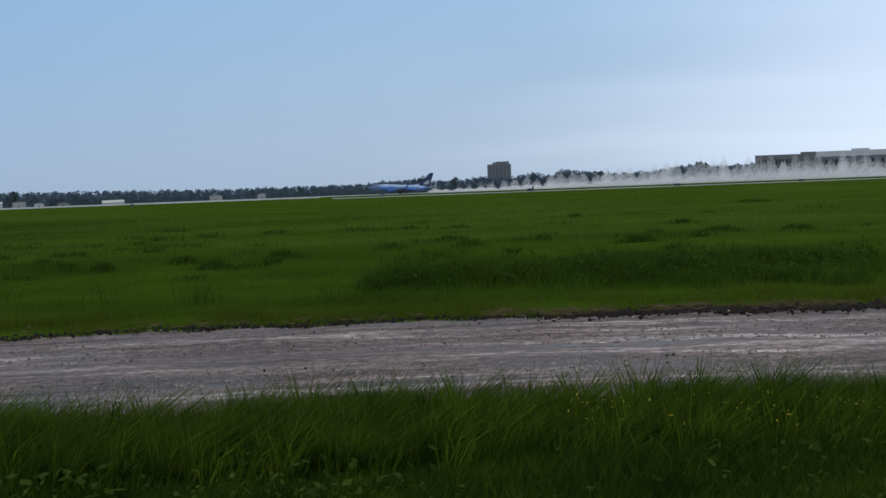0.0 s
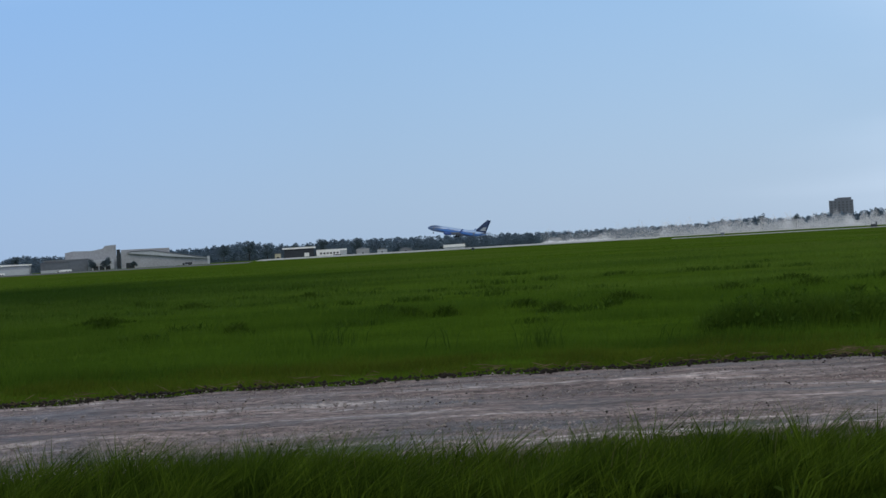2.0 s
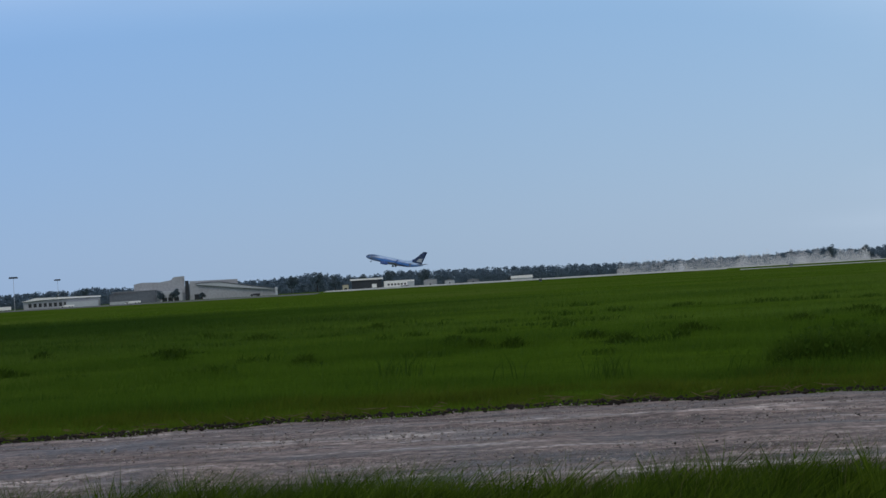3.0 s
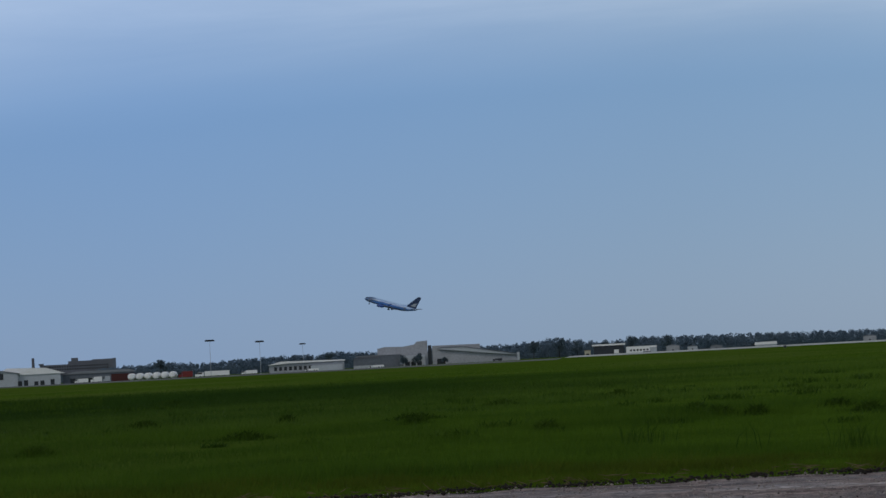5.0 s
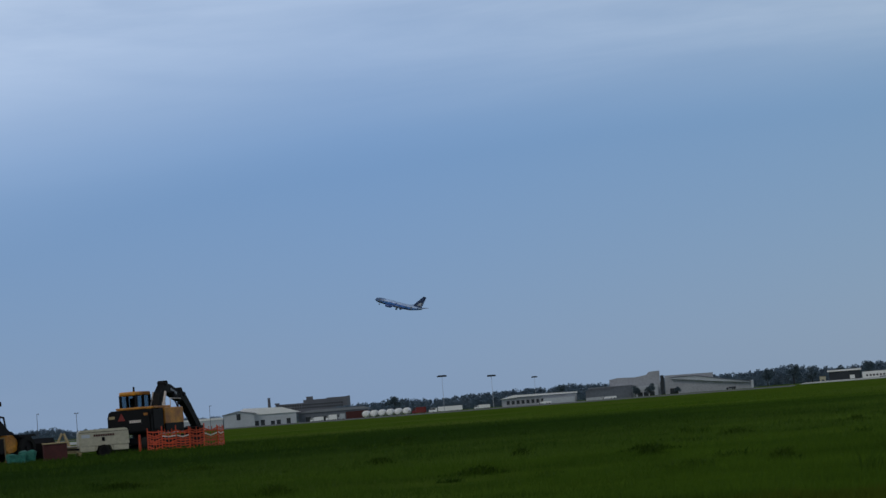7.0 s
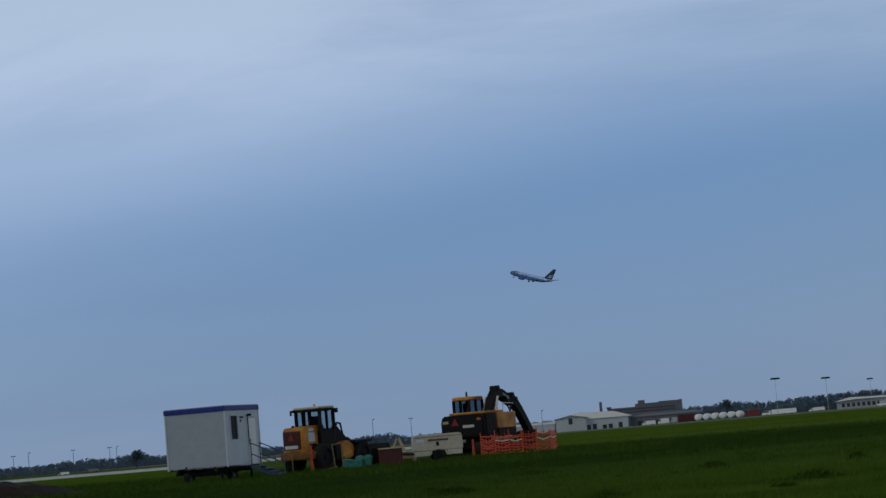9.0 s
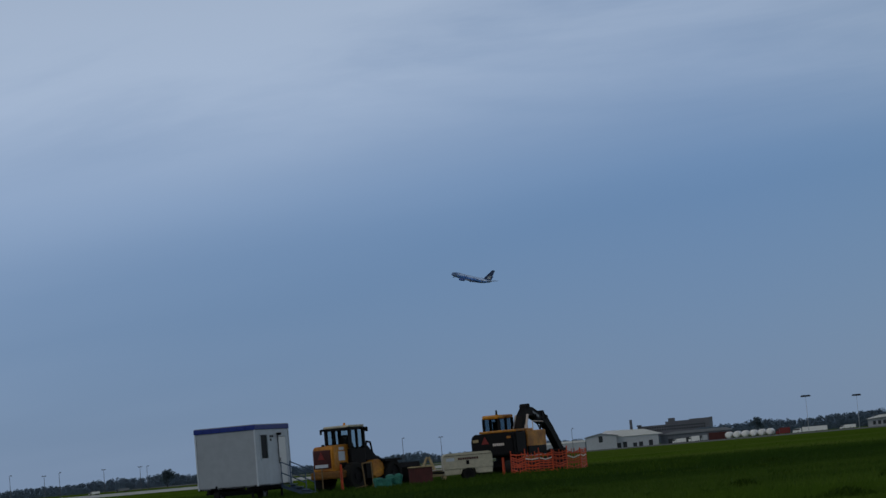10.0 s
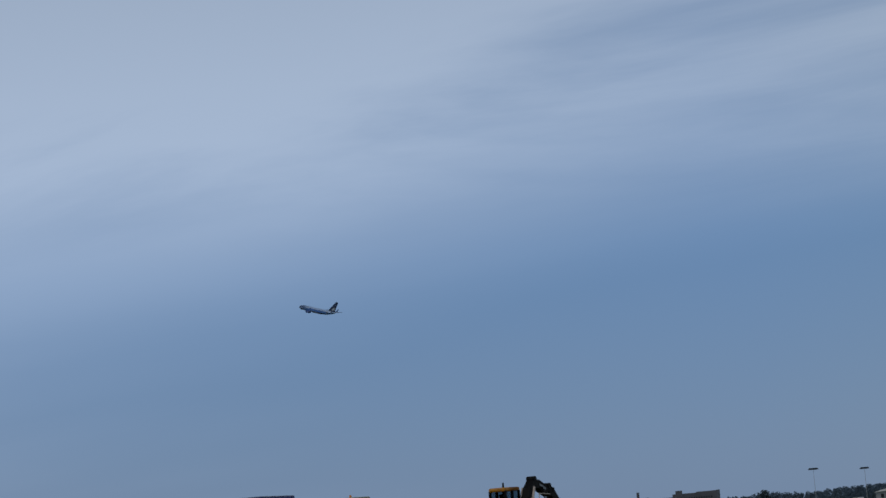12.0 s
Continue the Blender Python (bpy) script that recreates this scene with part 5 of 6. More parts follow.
def build_woods():
    """Skyline of far woods: many crowns side by side, along the airfield's far side."""
    az_top = [(-16, .30), (-13, .30), (-7.4, .33), (-6.9, .30), (-6.56, .40), (-6.1, .33), (-5.2, .22), (-4.4, .21), (-4.0, .27), (-3.15, .34), (-2.75, .22), (-2.3, .30), (-1.95, .2), (-.9, .25), (-.5, .17), (0.4, .19),
              (0.55, .30), (1.0, .21), (1.5, .24), (1.9, .17), (3, .17), (5.3, .17), (7.5, .21), (8.5, .24), (9.6, .26), (10.8, .29), (11.65, .30), (12.3, .2), (12.8, .26), (13.4, .37), (14.0, .34), (14.6, .27), (15.4, .28), (18.3, .28),
              (18.9, .32), (19.6, .30), (20.5, .30), (21.6, .26), (22.3, .20), (22.8, .22), (23.5, .32), (23.8, .24), (24.5, .24), (26, .1), (28.0, .18), (28.8, .2), (31.6, .08), (32.05, .2), (32.6, .19), (33.5, .1), (34.9, .10), (35.5, .12), (37.9, .12), (38.4, .25), (38.9, .16), (39.9, .18), (40.7, .12), (41.6, .14), (42.6, .1), (50, .12)]
    rng = np.random.default_rng(3)
    A, E = np.array([a for a, _ in az_top]), np.array([e for _, e in az_top])
    stretches = ((-16, -6, 2500), (-6, 4, 2500), (4, 14.6, 2150), (14.6, 25, 2150), (25, 36, 2400), (36, 50, 1900))
    for a0, a1, d0 in stretches:
        parts, a = [], a0
        while a < a1:
            for row in range(3):   # a low front hedge, the main crowns, a higher back row
                d = d0 + row * 60 + rng.uniform(-25, 35)
                el = float(np.interp(a, A, E)) + (-0.10, 0.0, 0.025)[row] + rng.normal(0, 0.012)
                base = -2.9
                h = max(4.5, 1.3 + d * math.tan(radians(el)) - base)
                p = polar(a + rng.normal(0, 0.04), d, base)
                r = h * rng.uniform(0.34, 0.5)
                cl = [((p.x + rng.normal(0, r * (0.75 - 0.4 * z)), p.y + rng.normal(0, r * 0.4), base + h * z), r * rng.uniform(0.42, 0.62) * (1.15 - 0.5 * z))
                      for z in (0.08, 0.12, 0.2, 0.3, 0.4, 0.5, 0.6, 0.7, 0.80)]
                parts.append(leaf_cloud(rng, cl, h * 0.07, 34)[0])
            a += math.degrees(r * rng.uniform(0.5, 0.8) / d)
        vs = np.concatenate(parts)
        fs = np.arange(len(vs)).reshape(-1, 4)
        tagged(raw("far_wood", vs, fs, M_FARLEAF), "belt of trees behind the airfield, leaves painted haze-blue", "woodland", kind="stuff")


def build_trees():
    for az, d, el, r in ((0.5, 2300, 0.335, 5.5), (-0.35, 2300, 0.26, 6), (-2.3, 2300, 0.33, 5), (-3.15, 2300, 0.37, 7), (-4.0, 2300, 0.29, 6), (-6.56, 2300, 0.43, 7), (-6.1, 2300, 0.36, 6), (-7.45, 2300, 0.36, 4.5),
                         (13.45, 1980, 0.42, 7), (13.0, 1980, 0.33, 6), (14.1, 1980, 0.36, 6.5), (12.3, 1980, 0.27, 5), (11.6, 1980, 0.33, 6.5), (10.75, 1980, 0.33, 5.5), (19.3, 1950, 0.33, 6), (23.5, 1950, 0.36, 6.5), (38.4, 1800, 0.28, 8)):
        tree(az, d, height_to(el + 0.03, d), r, M_LEAF, "broad tree with haze-blue painted leaves standing above the far woods", 0.35)


# ---------------------------------------------------------------- runway furniture and taxiway
def build_airfield_bits():
    for az, el, d, w, h in ((-2.25, -0.165, 1290, 3.4, 2.0), (-5.95, -0.15, 1290, 3.6, 1.7), (-9.05, -0.14, 1290, 3.4, 1.6), (7.8, -0.19, 1290, 1.6, 1.6)):
        t = thing("runway_sign", facing(az, d), "dark runway sign board on short legs", "runway sign", "runway signs")
        part("board", box(B(), -w / 2, w / 2, 0, 0.4, 0.4, h, 0.06), M_DARKSHED, t)
        for x in (-w * 0.35, w * 0.35):
            part("leg", box(B(), x - 0.08, x + 0.08, 0.1, 0.3, -0.2, 0.4), M_GALV, t)
        if az == -2.25:
            part("side_board", box(B(), w * 0.3, w * 0.55, -0.2, 0.6, 0.4, h * 1.6, 0.05), M_DARKSHED, t)
    for az, d in ((-2.62, 1420), (-4.75, 1420), (-6.2, 1420), (-8.15, 1420), (-9.85, 1420), (-1.4, 1420), (1.5, 1290)):
        t = thing("runway_marker", facing(az, d, 0, -1.6 if d > 1300 else None), "small grey runway marker box", "marker", "runway markers")
        part("post", box(B(), -0.25, 0.25, 0, 0.3, 0, 0.9), M_GALV, t)
        part("plate", box(B(), -1.1, 1.1, -0.1, 0.35, 0.9, 2.1, 0.05), M_TAUPE, t)
    # raised taxiway beyond the site
    verts, faces = [], []
    rows = np.arange(29.5, 56.01, 0.5)
    for az in rows:
        for dd, z in ((505, -1.10), (506, -0.86), (560, -0.42), (575, -0.46), (590, -1.5)):
            p = polar(az, dd / math.cos(radians(az - 40)), z)
            verts.append(tuple(p))
    for i in range(len(rows) - 1):
        for k in range(4):
            faces.append((i * 5 + k, i * 5 + k + 1, (i + 1) * 5 + k + 1, (i + 1) * 5 + k))
    tagged(raw("taxiway", verts, faces, M_CONCRETE), "pale concrete taxiway on a low bank", "taxiway", kind="structure")


build_tower_block()
build_factory_right()
build_hangars()
build_sheds()
build_cargo()
build_masts()
build_airfield_bits()
build_woods()
build_trees()


# ---------------------------------------------------------------- airliner
def hull_bands(name, low, mid, top, nose):
    """Fuselage colour in bands: dark belly, blue flanks, pale crown, greyish nose."""
    m = material(name, mid, 0.3, 0, 0.1, 0.3, 3.0, 0.0, 0.5)
    nt = m.node_tree
    p = nt.nodes["Principled BSDF"]
    tc, sx = nt.nodes.new("ShaderNodeTexCoord"), nt.nodes.new("ShaderNodeSeparateXYZ")
    nt.links.new(tc.outputs["Object"], sx.inputs[0])
    ramp = nt.nodes.new("ShaderNodeValToRGB")
    wave = nt.nodes.new("ShaderNodeTexNoise")
    wave.inputs["Scale"].default_value = 0.22
    nt.links.new(tc.outputs["Object"], wave.inputs["Vector"])
    r = nt.nodes.new("ShaderNodeMapRange")
    r.inputs["From Min"].default_value, r.inputs["From Max"].default_value = 1.2, 5.4
    nt.links.new(sx.outputs[2], r.inputs["Value"])
    add = nt.nodes.new("ShaderNodeMath")
    add.operation = "MULTIPLY_ADD"
    add.inputs[1].default_value = 0.35
    nt.links.new(wave.outputs["Fac"], add.inputs[0])
    nt.links.new(r.outputs[0], add.inputs[2])
    els = ramp.color_ramp.elements
    els[0].position, els[0].color = 0.40, (*low, 1)
    els[1].position, els[1].color = 0.95, (*top, 1)
    for pos, c in ((0.5, mid), (0.78, mid)):
        e = els.new(pos)
        e.color = (*c, 1)
    nt.links.new(add.outputs[0], ramp.inputs["Fac"])
    f = nt.nodes.new("ShaderNodeMapRange")
    f.inputs["From Min"].default_value, f.inputs["From Max"].default_value = 9.5, 14.0
    nt.links.new(sx.outputs[0], f.inputs["Value"])
    mixn = nt.nodes.new("ShaderNodeMix")
    mixn.data_type = "RGBA"
    mixn.inputs["B"].default_value = (*nose, 1)
    nt.links.new(f.outputs[0], mixn.inputs["Factor"])
    nt.links.new(ramp.outputs[0], mixn.inputs["A"])
    nt.links.new(mixn.outputs["Result"], p.inputs["Base Color"])
    return m


M_HULL = hull_bands("airliner_hull", (0.024, 0.045, 0.125), (0.075, 0.215, 0.58), (0.42, 0.58, 0.84), (0.10, 0.17, 0.33))
M_FIN = material("fin_paint", (0.014, 0.030, 0.080), 0.6, 0, 0.4, 0.5, 1.2, 0.0, 0.1, tint=(0.060, 0.090, 0.17))
M_WING = material("wing_grey", (0.16, 0.19, 0.26), 0.4, 0.2, 0.1, 0.4, 3.0, 0.0)
M_NACELLE = material("nacelle_blue", (0.04, 0.10, 0.34), 0.3, 0, 0.1, 0.4, 3.0, 0.0)

# seconds, way along the runway, height of the main wheels, nose-up pitch
FLIGHT = [
    (0.0, 168.0, -1.20, 4.0), (0.5, 212.8, -1.00, 6.5), (1.0, 257.5, 1.10, 8.7),
    (1.5, 301.1, 3.66, 10.7), (2.0, 343.6, 5.75, 11.5), (2.5, 386.0, 8.03, 12.4), (3.0, 428.4, 11.40, 14.4),
    (3.5, 470.7, 16.13, 15.8), (4.4, 546.2, 26.90, 16.7), (5.3, 621.2, 39.61, 17.4), (6.0, 679.1, 51.50, 17.5),
    (6.7, 736.6, 64.59, 17.6), (7.5, 801.8, 79.06, 17.7), (8.3, 866.4, 94.15, 17.8), (9.0, 922.3, 108.13, 17.7),
    (9.5, 962.0, 118.66, 17.6), (10.0, 1001.3, 129.69, 17.6), (10.5, 1040.3, 141.26, 17.5), (11.0, 1079.1, 153.36, 17.4),
    (11.5, 1117.4, 166.01, 17.2), (12.0, 1155.5, 179.18, 16.8),
]
MOVES = []


def aerofoil(bm, root, tip, thick_r, thick_t):
    """A tapered wing panel between two chords (leading, trailing) given as points."""
    loops = []
    for (le, te), th in ((root, thick_r), (tip, thick_t)):
        le, te = Vector(le), Vector(te)
        up = Vector((0, 0, 1)) if abs(root[0][1] - tip[0][1]) > 1 else Vector((0, 1, 0))
        pts = []
        for f, t in ((0, 0), (0.08, 0.6), (0.3, 1.0), (0.65, 0.7), (1, 0.08)):
            pts.append(le.lerp(te, f) + up * th / 2 * t)
        for f, t in ((0.65, 0.7), (0.3, 1.0), (0.08, 0.6)):
            pts.append(le.lerp(te, f) - up * th / 2 * t)
        loops.append([bm.verts.new(p) for p in pts])
    a, b = loops
    n = len(a)
    for i in range(n):
        bm.faces.new((a[i], a[(i + 1) % n], b[(i + 1) % n], b[i]))
    bm.faces.new(a)
    bm.faces.new(b[::-1])
    return bm


def build_airliner():
    t = thing("airliner", pose(0, 0, 0), "blue twin-engine airliner with dark tail fin, wheels down, taking off", "airliner")
    b = B()
    lathe(b, [(19.6, 0.12, 0.12, 3.05), (19.2, 0.62, 0.6, 3.05), (18.3, 1.15, 1.1, 3.15), (17.0, 1.55, 1.55, 3.25), (15.2, 1.80, 1.88, 3.33), (13.0, 1.88, 2.0, 3.37),
              (4.0, 1.88, 2.0, 3.37), (-6.0, 1.88, 2.0, 3.37), (-9.0, 1.82, 1.88, 3.5), (-12.0, 1.55, 1.5, 3.75), (-15.0, 1.1, 1.05, 4.1), (-17.5, 0.6, 0.6, 4.4), (-18.6, 0.2, 0.2, 4.55)], 28)
    hull = part("fuselage", b, M_HULL, t, "blue fuselage with pale crown and dark belly", smooth=True)
    for sy in (-1, 1):
        me = None
        for k in range(34):
            x = 14.0 - 0.78 * k
            if me is None:
                o = part("cabin_window", box(B(), -0.13, 0.13, -0.02, 0.02, -0.18, 0.18), M_OPENING, hull)
                me = o.data
            else:
                o = new("cabin_window", me)
                o.parent = hull
            o.location = (x, sy * (1.86 if x > -8 else 1.80), 3.85)
        for x in (15.3, -10.6):
            part("cabin_door", box(B(), x - 0.42, x + 0.42, sy * 1.70 - 0.05 * sy - 0.02, sy * 1.80, 2.5, 4.3), M_WING, hull)
        b = B()
        aerofoil(b, ((4.6, sy * 1.4, 2.1), (-3.4, sy * 1.4, 2.1)), ((1.4, sy * 6.2, 2.6), (-3.2, sy * 6.2, 2.6)), 1.1, 0.7)
        part("inner_wing", b, M_WING, t)
        b = B()
        aerofoil(b, ((1.4, sy * 6.2, 2.6), (-3.2, sy * 6.2, 2.6)), ((-4.4, sy * 16.8, 3.75), (-6.0, sy * 16.8, 3.75)), 0.7, 0.25)
        part("outer_wing", b, M_WING, t)
        b = B()
        prism(b, [(-4.4, 3.7), (-6.0, 3.7), (-7.3, 6.2), (-6.7, 6.2), (-5.2, 4.4)], sy * 16.8 - 0.08, sy * 16.8 + 0.08)
        part("winglet", b, M_NACELLE, t)
        b = B()
        aerofoil(b, ((-2.9, sy * 2.2, 2.15), (-5.2, sy * 2.2, 1.55)), ((-3.0, sy * 8.0, 2.6), (-4.4, sy * 8.0, 2.2)), 0.3, 0.2)
        part("flap", b, M_WING, t)
        b = B()
        lathe(b, [(7.6, 0.95, 0.95, 0), (7.45, 1.08, 1.05, 0), (6.0, 1.18, 1.12, 0), (4.2, 1.02, 1.0, 0), (3.4, 0.78, 0.78, 0), (2.6, 0.3, 0.3, 0)], 22, pose(0, sy * 4.85, 1.55))
        eng = part("engine", b, M_NACELLE, t, smooth=True)
        part("intake", tube(B(), (7.55, sy * 4.85, 1.55), (7.63, sy * 4.85, 1.55), 0.85, n=20), M_OPENING, eng)
        part("pylon", prism(B(), [(6.2, 2.5), (2.0, 2.75), (1.0, 2.3), (4.4, 2.1)], sy * 4.85 - 0.15, sy * 4.85 + 0.15), M_WING, eng)
        b = B()
        aerofoil(b, ((-14.2, sy * 0.7, 4.5), (-18.0, sy * 0.5, 4.6)), ((-18.2, sy * 7.1, 5.3), (-19.7, sy * 7.1, 5.3)), 0.4, 0.15)
        part("tailplane", b, M_WING, t)
        # main gear swings inwards on retraction
        g = part("main_gear", tube(B(), (0, 0, 0), (0, 0, -1.95), 0.16, n=10), M_WING, t)
        for y in (-0.42, 0.42):
            part("tyre", tube(B(), (0, y - 0.18, -1.95), (0, y + 0.18, -1.95), 0.56, n=18), M_RUBBER, g)
        part("gear_door", box(B(), -0.5, 0.5, sy * 0.2 - 0.03, sy * 0.2 + 0.03, -1.3, -0.1), M_WING, g)
        MOVES.append((g, [(tt, pose(0, sy * 2.86, 2.5, -sy * a)) for tt, a in ((0, 0), (9.0, 0), (9.8, 40), (10.6, 84), (12, 84))]))
    fin = part("tail_fin", aerofoil(B(), ((-10.2, 0, 5.0), (-17.6, 0, 5.0)), ((-17.4, 0.0, 13.1), (-19.8, 0, 13.1)), 0.5, 0.2), M_FIN, t, "dark tail fin with pale markings")
    part("fin_root", prism(B(), [(-6.8, 5.35), (-11.2, 6.2), (-11.8, 5.0)], -0.12, 0.12), M_HULL, fin)
    part("tail_marking", prism(B(), [(-13.6, 6.0), (-15.6, 8.2), (-17.9, 8.6), (-17.0, 7.2), (-17.6, 6.2)], -0.27, 0.27), M_GREYPANEL, fin, "pale tail marking")
    part("cockpit_glazing", lathe(B(), [(18.45, 0.9, 0.3, 3.95), (17.5, 1.42, 0.38, 4.25), (16.9, 1.3, 0.2, 4.55)], 16), M_OPENING, hull)
    g = part("nose_gear", tube(B(), (0, 0, 0), (0, 0, -1.5), 0.11, n=8), M_WING, t)
    for y in (-0.25, 0.25):
        part("tyre", tube(B(), (0, y - 0.1, -1.5), (0, y + 0.1, -1.5), 0.35, n=16), M_RUBBER, g)
    MOVES.append((g, [(tt, pose(15.6, 0, 1.85, 0, -a)) for tt, a in ((0, 0), (9.0, 0), (9.8, 40), (10.6, 84), (12, 84))]))
    part("belly_fairing", lathe(B(), [(6.0, 0.5, 0.3, 1.75), (4.0, 2.0, 0.7, 1.75), (-3.0, 2.0, 0.7, 1.75), (-6.0, 0.5, 0.3, 1.75)], 20), M_WING, hull, smooth=True)
    rows = []
    for tt, s, z, pitch in FLIGHT:
        p = on_runway(s, 0, z)
        rows.append((tt, pose(p.x, p.y, p.z, 0, -pitch, 174)))
    MOVES.append((t, rows))


# ---------------------------------------------------------------- spray off the wet runway
M_SPRAY = material("water_spray", (0.98, 0.98, 0.98), 0.9, 0, 0.0, 0.1, 1.0, 0.0, 0.1)
nt = M_SPRAY.node_tree
through_light, both = nt.nodes.new("ShaderNodeBsdfTranslucent"), nt.nodes.new("ShaderNodeMixShader")
through_light.inputs["Color"].default_value = (0.98, 0.98, 0.98, 1)
nt.links.new(nt.nodes["Principled BSDF"].outputs[0], both.inputs[1])
nt.links.new(through_light.outputs[0], both.inputs[2])
both.inputs[0].default_value = 0.4
thin, haze = nt.nodes.new("ShaderNodeBsdfTransparent"), nt.nodes.new("ShaderNodeMixShader")
haze.name = "haze"
haze.inputs[0].default_value = 0.75
nt.links.new(thin.outputs[0], haze.inputs[1])
nt.links.new(both.outputs[0], haze.inputs[2])
nt.links.new(haze.outputs[0], nt.nodes["Material Output"].inputs[0])

M_MIST = M_SPRAY.copy()
M_MIST.name = "thin_mist"
M_MIST.node_tree.nodes["haze"].inputs[0].default_value = 0.5


def passing(s):
    """When the airliner's tail passes a place along the runway."""
    return (s - 172) / 89.0


def build_spray():
    rng = np.random.default_rng(11)
    for k in range(17):
        s = -290 + 35 * k
        t0 = passing(s + 17)
        age0 = max(0.0, -t0)
        for layer in ("low", "high"):
            n = 12000 if layer == "low" else int(15000 * min(1.0, max(0.25, (300 - s) / 180.0)))
            u = rng.uniform(-21, 21, n)
            v = rng.normal(0, 5, n)
            young = 0.4 if layer == "low" else 1.2
            age = np.clip((150 - (s + u)) / 89.0, young, 3)
            reach = 1.3 + 2.9 * age if layer == "low" else 2.8 + np.minimum(7.0 * age, 13)
            billow = 0.8 + 0.22 * np.sin((s + u) * 0.33) * np.sin((s + u) * 0.11 + 2) + 0.18 * np.sin((s + u) * 0.9 + 1)
            up = reach * rng.beta(1.0, 1.9, n) * billow
            c = np.stack([u, v, up], 1)
            size = rng.uniform(0.15, 0.30, n) if layer == "low" else rng.uniform(0.18, 0.34, n)
            a = rng.normal(size=(n, 3))
            b = np.cross(rng.normal(0, 0.25, (n, 3)) + np.array([0, 0.8, 0.8]), a)   # brightness built into the shape: facets tilted up and towards the camera
            a *= (size / np.linalg.norm(a, axis=1))[:, None]
            b *= (size / np.linalg.norm(b, axis=1))[:, None]
            vs = np.stack([c - a, c + b, c + a], 1).reshape(-1, 3)
            ob = raw("spray_cloud", vs, np.arange(3 * n).reshape(-1, 3), M_SPRAY if layer == "low" else M_MIST)
            tagged(ob, "white cloud of fine water spray drifting over the runway", "spray", "spray behind the airliner", "stuff")
            deep = -26.0
            rows = []

            def at(t, z, drift=0.0):
                p = on_runway(s - drift, 3 + drift * 0.3, -1.6 + z)
                rows.append((t, pose(p.x, p.y, p.z, 0, 0, 174)))
            if layer == "low":
                if t0 > 0:
                    at(0.0, deep)
                    if t0 > 0.35:
                        at(t0 - 0.3, deep)
                    at(t0 + 0.15, 0.0)
                else:
                    at(0.0, 0.0)
                start = max(t0 + 0.15, 0.0)
                at(start + 0.5, -0.2, 1)
                at(start + 1.4, -3.0, 4)
                at(start + 2.3, -9.0, 7)
                at(start + 3.2, deep, 9)
            else:   # the high haze rises behind the airliner, hangs and thins out
                tp = max((s - 150) / 89.0, -1.3)
                if tp > 0.0:
                    at(0.0, deep)
                    if tp > 0.35:
                        at(tp - 0.3, deep)
                    at(tp + 0.15, -8.0)
                else:
                    at(0.0, min(0.0, -8.0 - 7.0 * tp))
                if tp > -0.9:
                    at(tp + 1.25, 0.0, 3)
                at(tp + 2.2, -0.6, 8)
                at(tp + 3.2, -5.0, 12)
                at(tp + 4.5, deep, 16)
            at(12.0, deep, 30)
            MOVES.append((ob, rows))


build_airliner()
build_spray()


# ---------------------------------------------------------------- grass, weeds, stones
def spread(rng, n, az0, az1, d0, d1, power=1.0):
    """Places over a stretch of the plan; power above 1 gathers them nearer."""
    az = np.radians(rng.uniform(az0, az1, n))
    f = rng.uniform(0, 1, n)
    d = d0 * (d1 / d0) ** f if power > 1 else np.sqrt(d0 * d0 + f * (d1 * d1 - d0 * d0))
    return np.degrees(az), d, np.stack([-np.sin(az) * d, np.cos(az) * d], 1)


def lumps(x, y, scale, seed):
    """Smooth pseudo-noise over the plan, about -1 to 1."""
    r = np.random.default_rng(seed)
    out = np.zeros(len(x))
    for k in range(6):
        a, f, p = r.uniform(0, 6.28), scale * r.uniform(0.5, 2.0), r.uniform(0, 6.28)
        out += np.sin((x * np.cos(a) + y * np.sin(a)) * f + p)
    return out / 3.0


def blades(name, rng, xy, z, h, w, lean, mat, label, wind=(0.2, 0.05), plain=False):
    """Bent blades of two pieces, or plain straight ones."""
    n = len(h)
    a = rng.uniform(0, 6.283, n)
    side = np.stack([np.cos(a), np.sin(a), np.zeros(n)], 1) * (w / 2)[:, None]
    b = rng.uniform(0, 6.283, n)
    tip = np.stack([np.cos(b) * lean + wind[0] * lean, np.sin(b) * lean + wind[1] * lean, np.ones(n)], 1) * h[:, None]
    root = np.concatenate([xy, z[:, None]], 1)
    if plain:
        vs = np.stack([root - side, root + side, root + tip], 1).reshape(-1, 3)
        return tagged(raw(name, vs, np.arange(3 * n).reshape(-1, 3), mat), label, "grass", kind="stuff")
    midp = root + tip * np.array([0.3, 0.3, 0.6])
    vs = np.stack([root - side, root + side, midp + side * 0.7, root + tip, midp - side * 0.7], 1).reshape(-1, 3)
    fs = (np.array([(0, 1, 2), (0, 2, 4), (4, 2, 3)])[None] + 5 * np.arange(n)[:, None, None]).reshape(-1, 3)
    return tagged(raw(name, vs, fs, mat), label, "grass", kind="stuff")


def ground_many(d):
    return np.interp(d, RISE_D, RISE_Z)


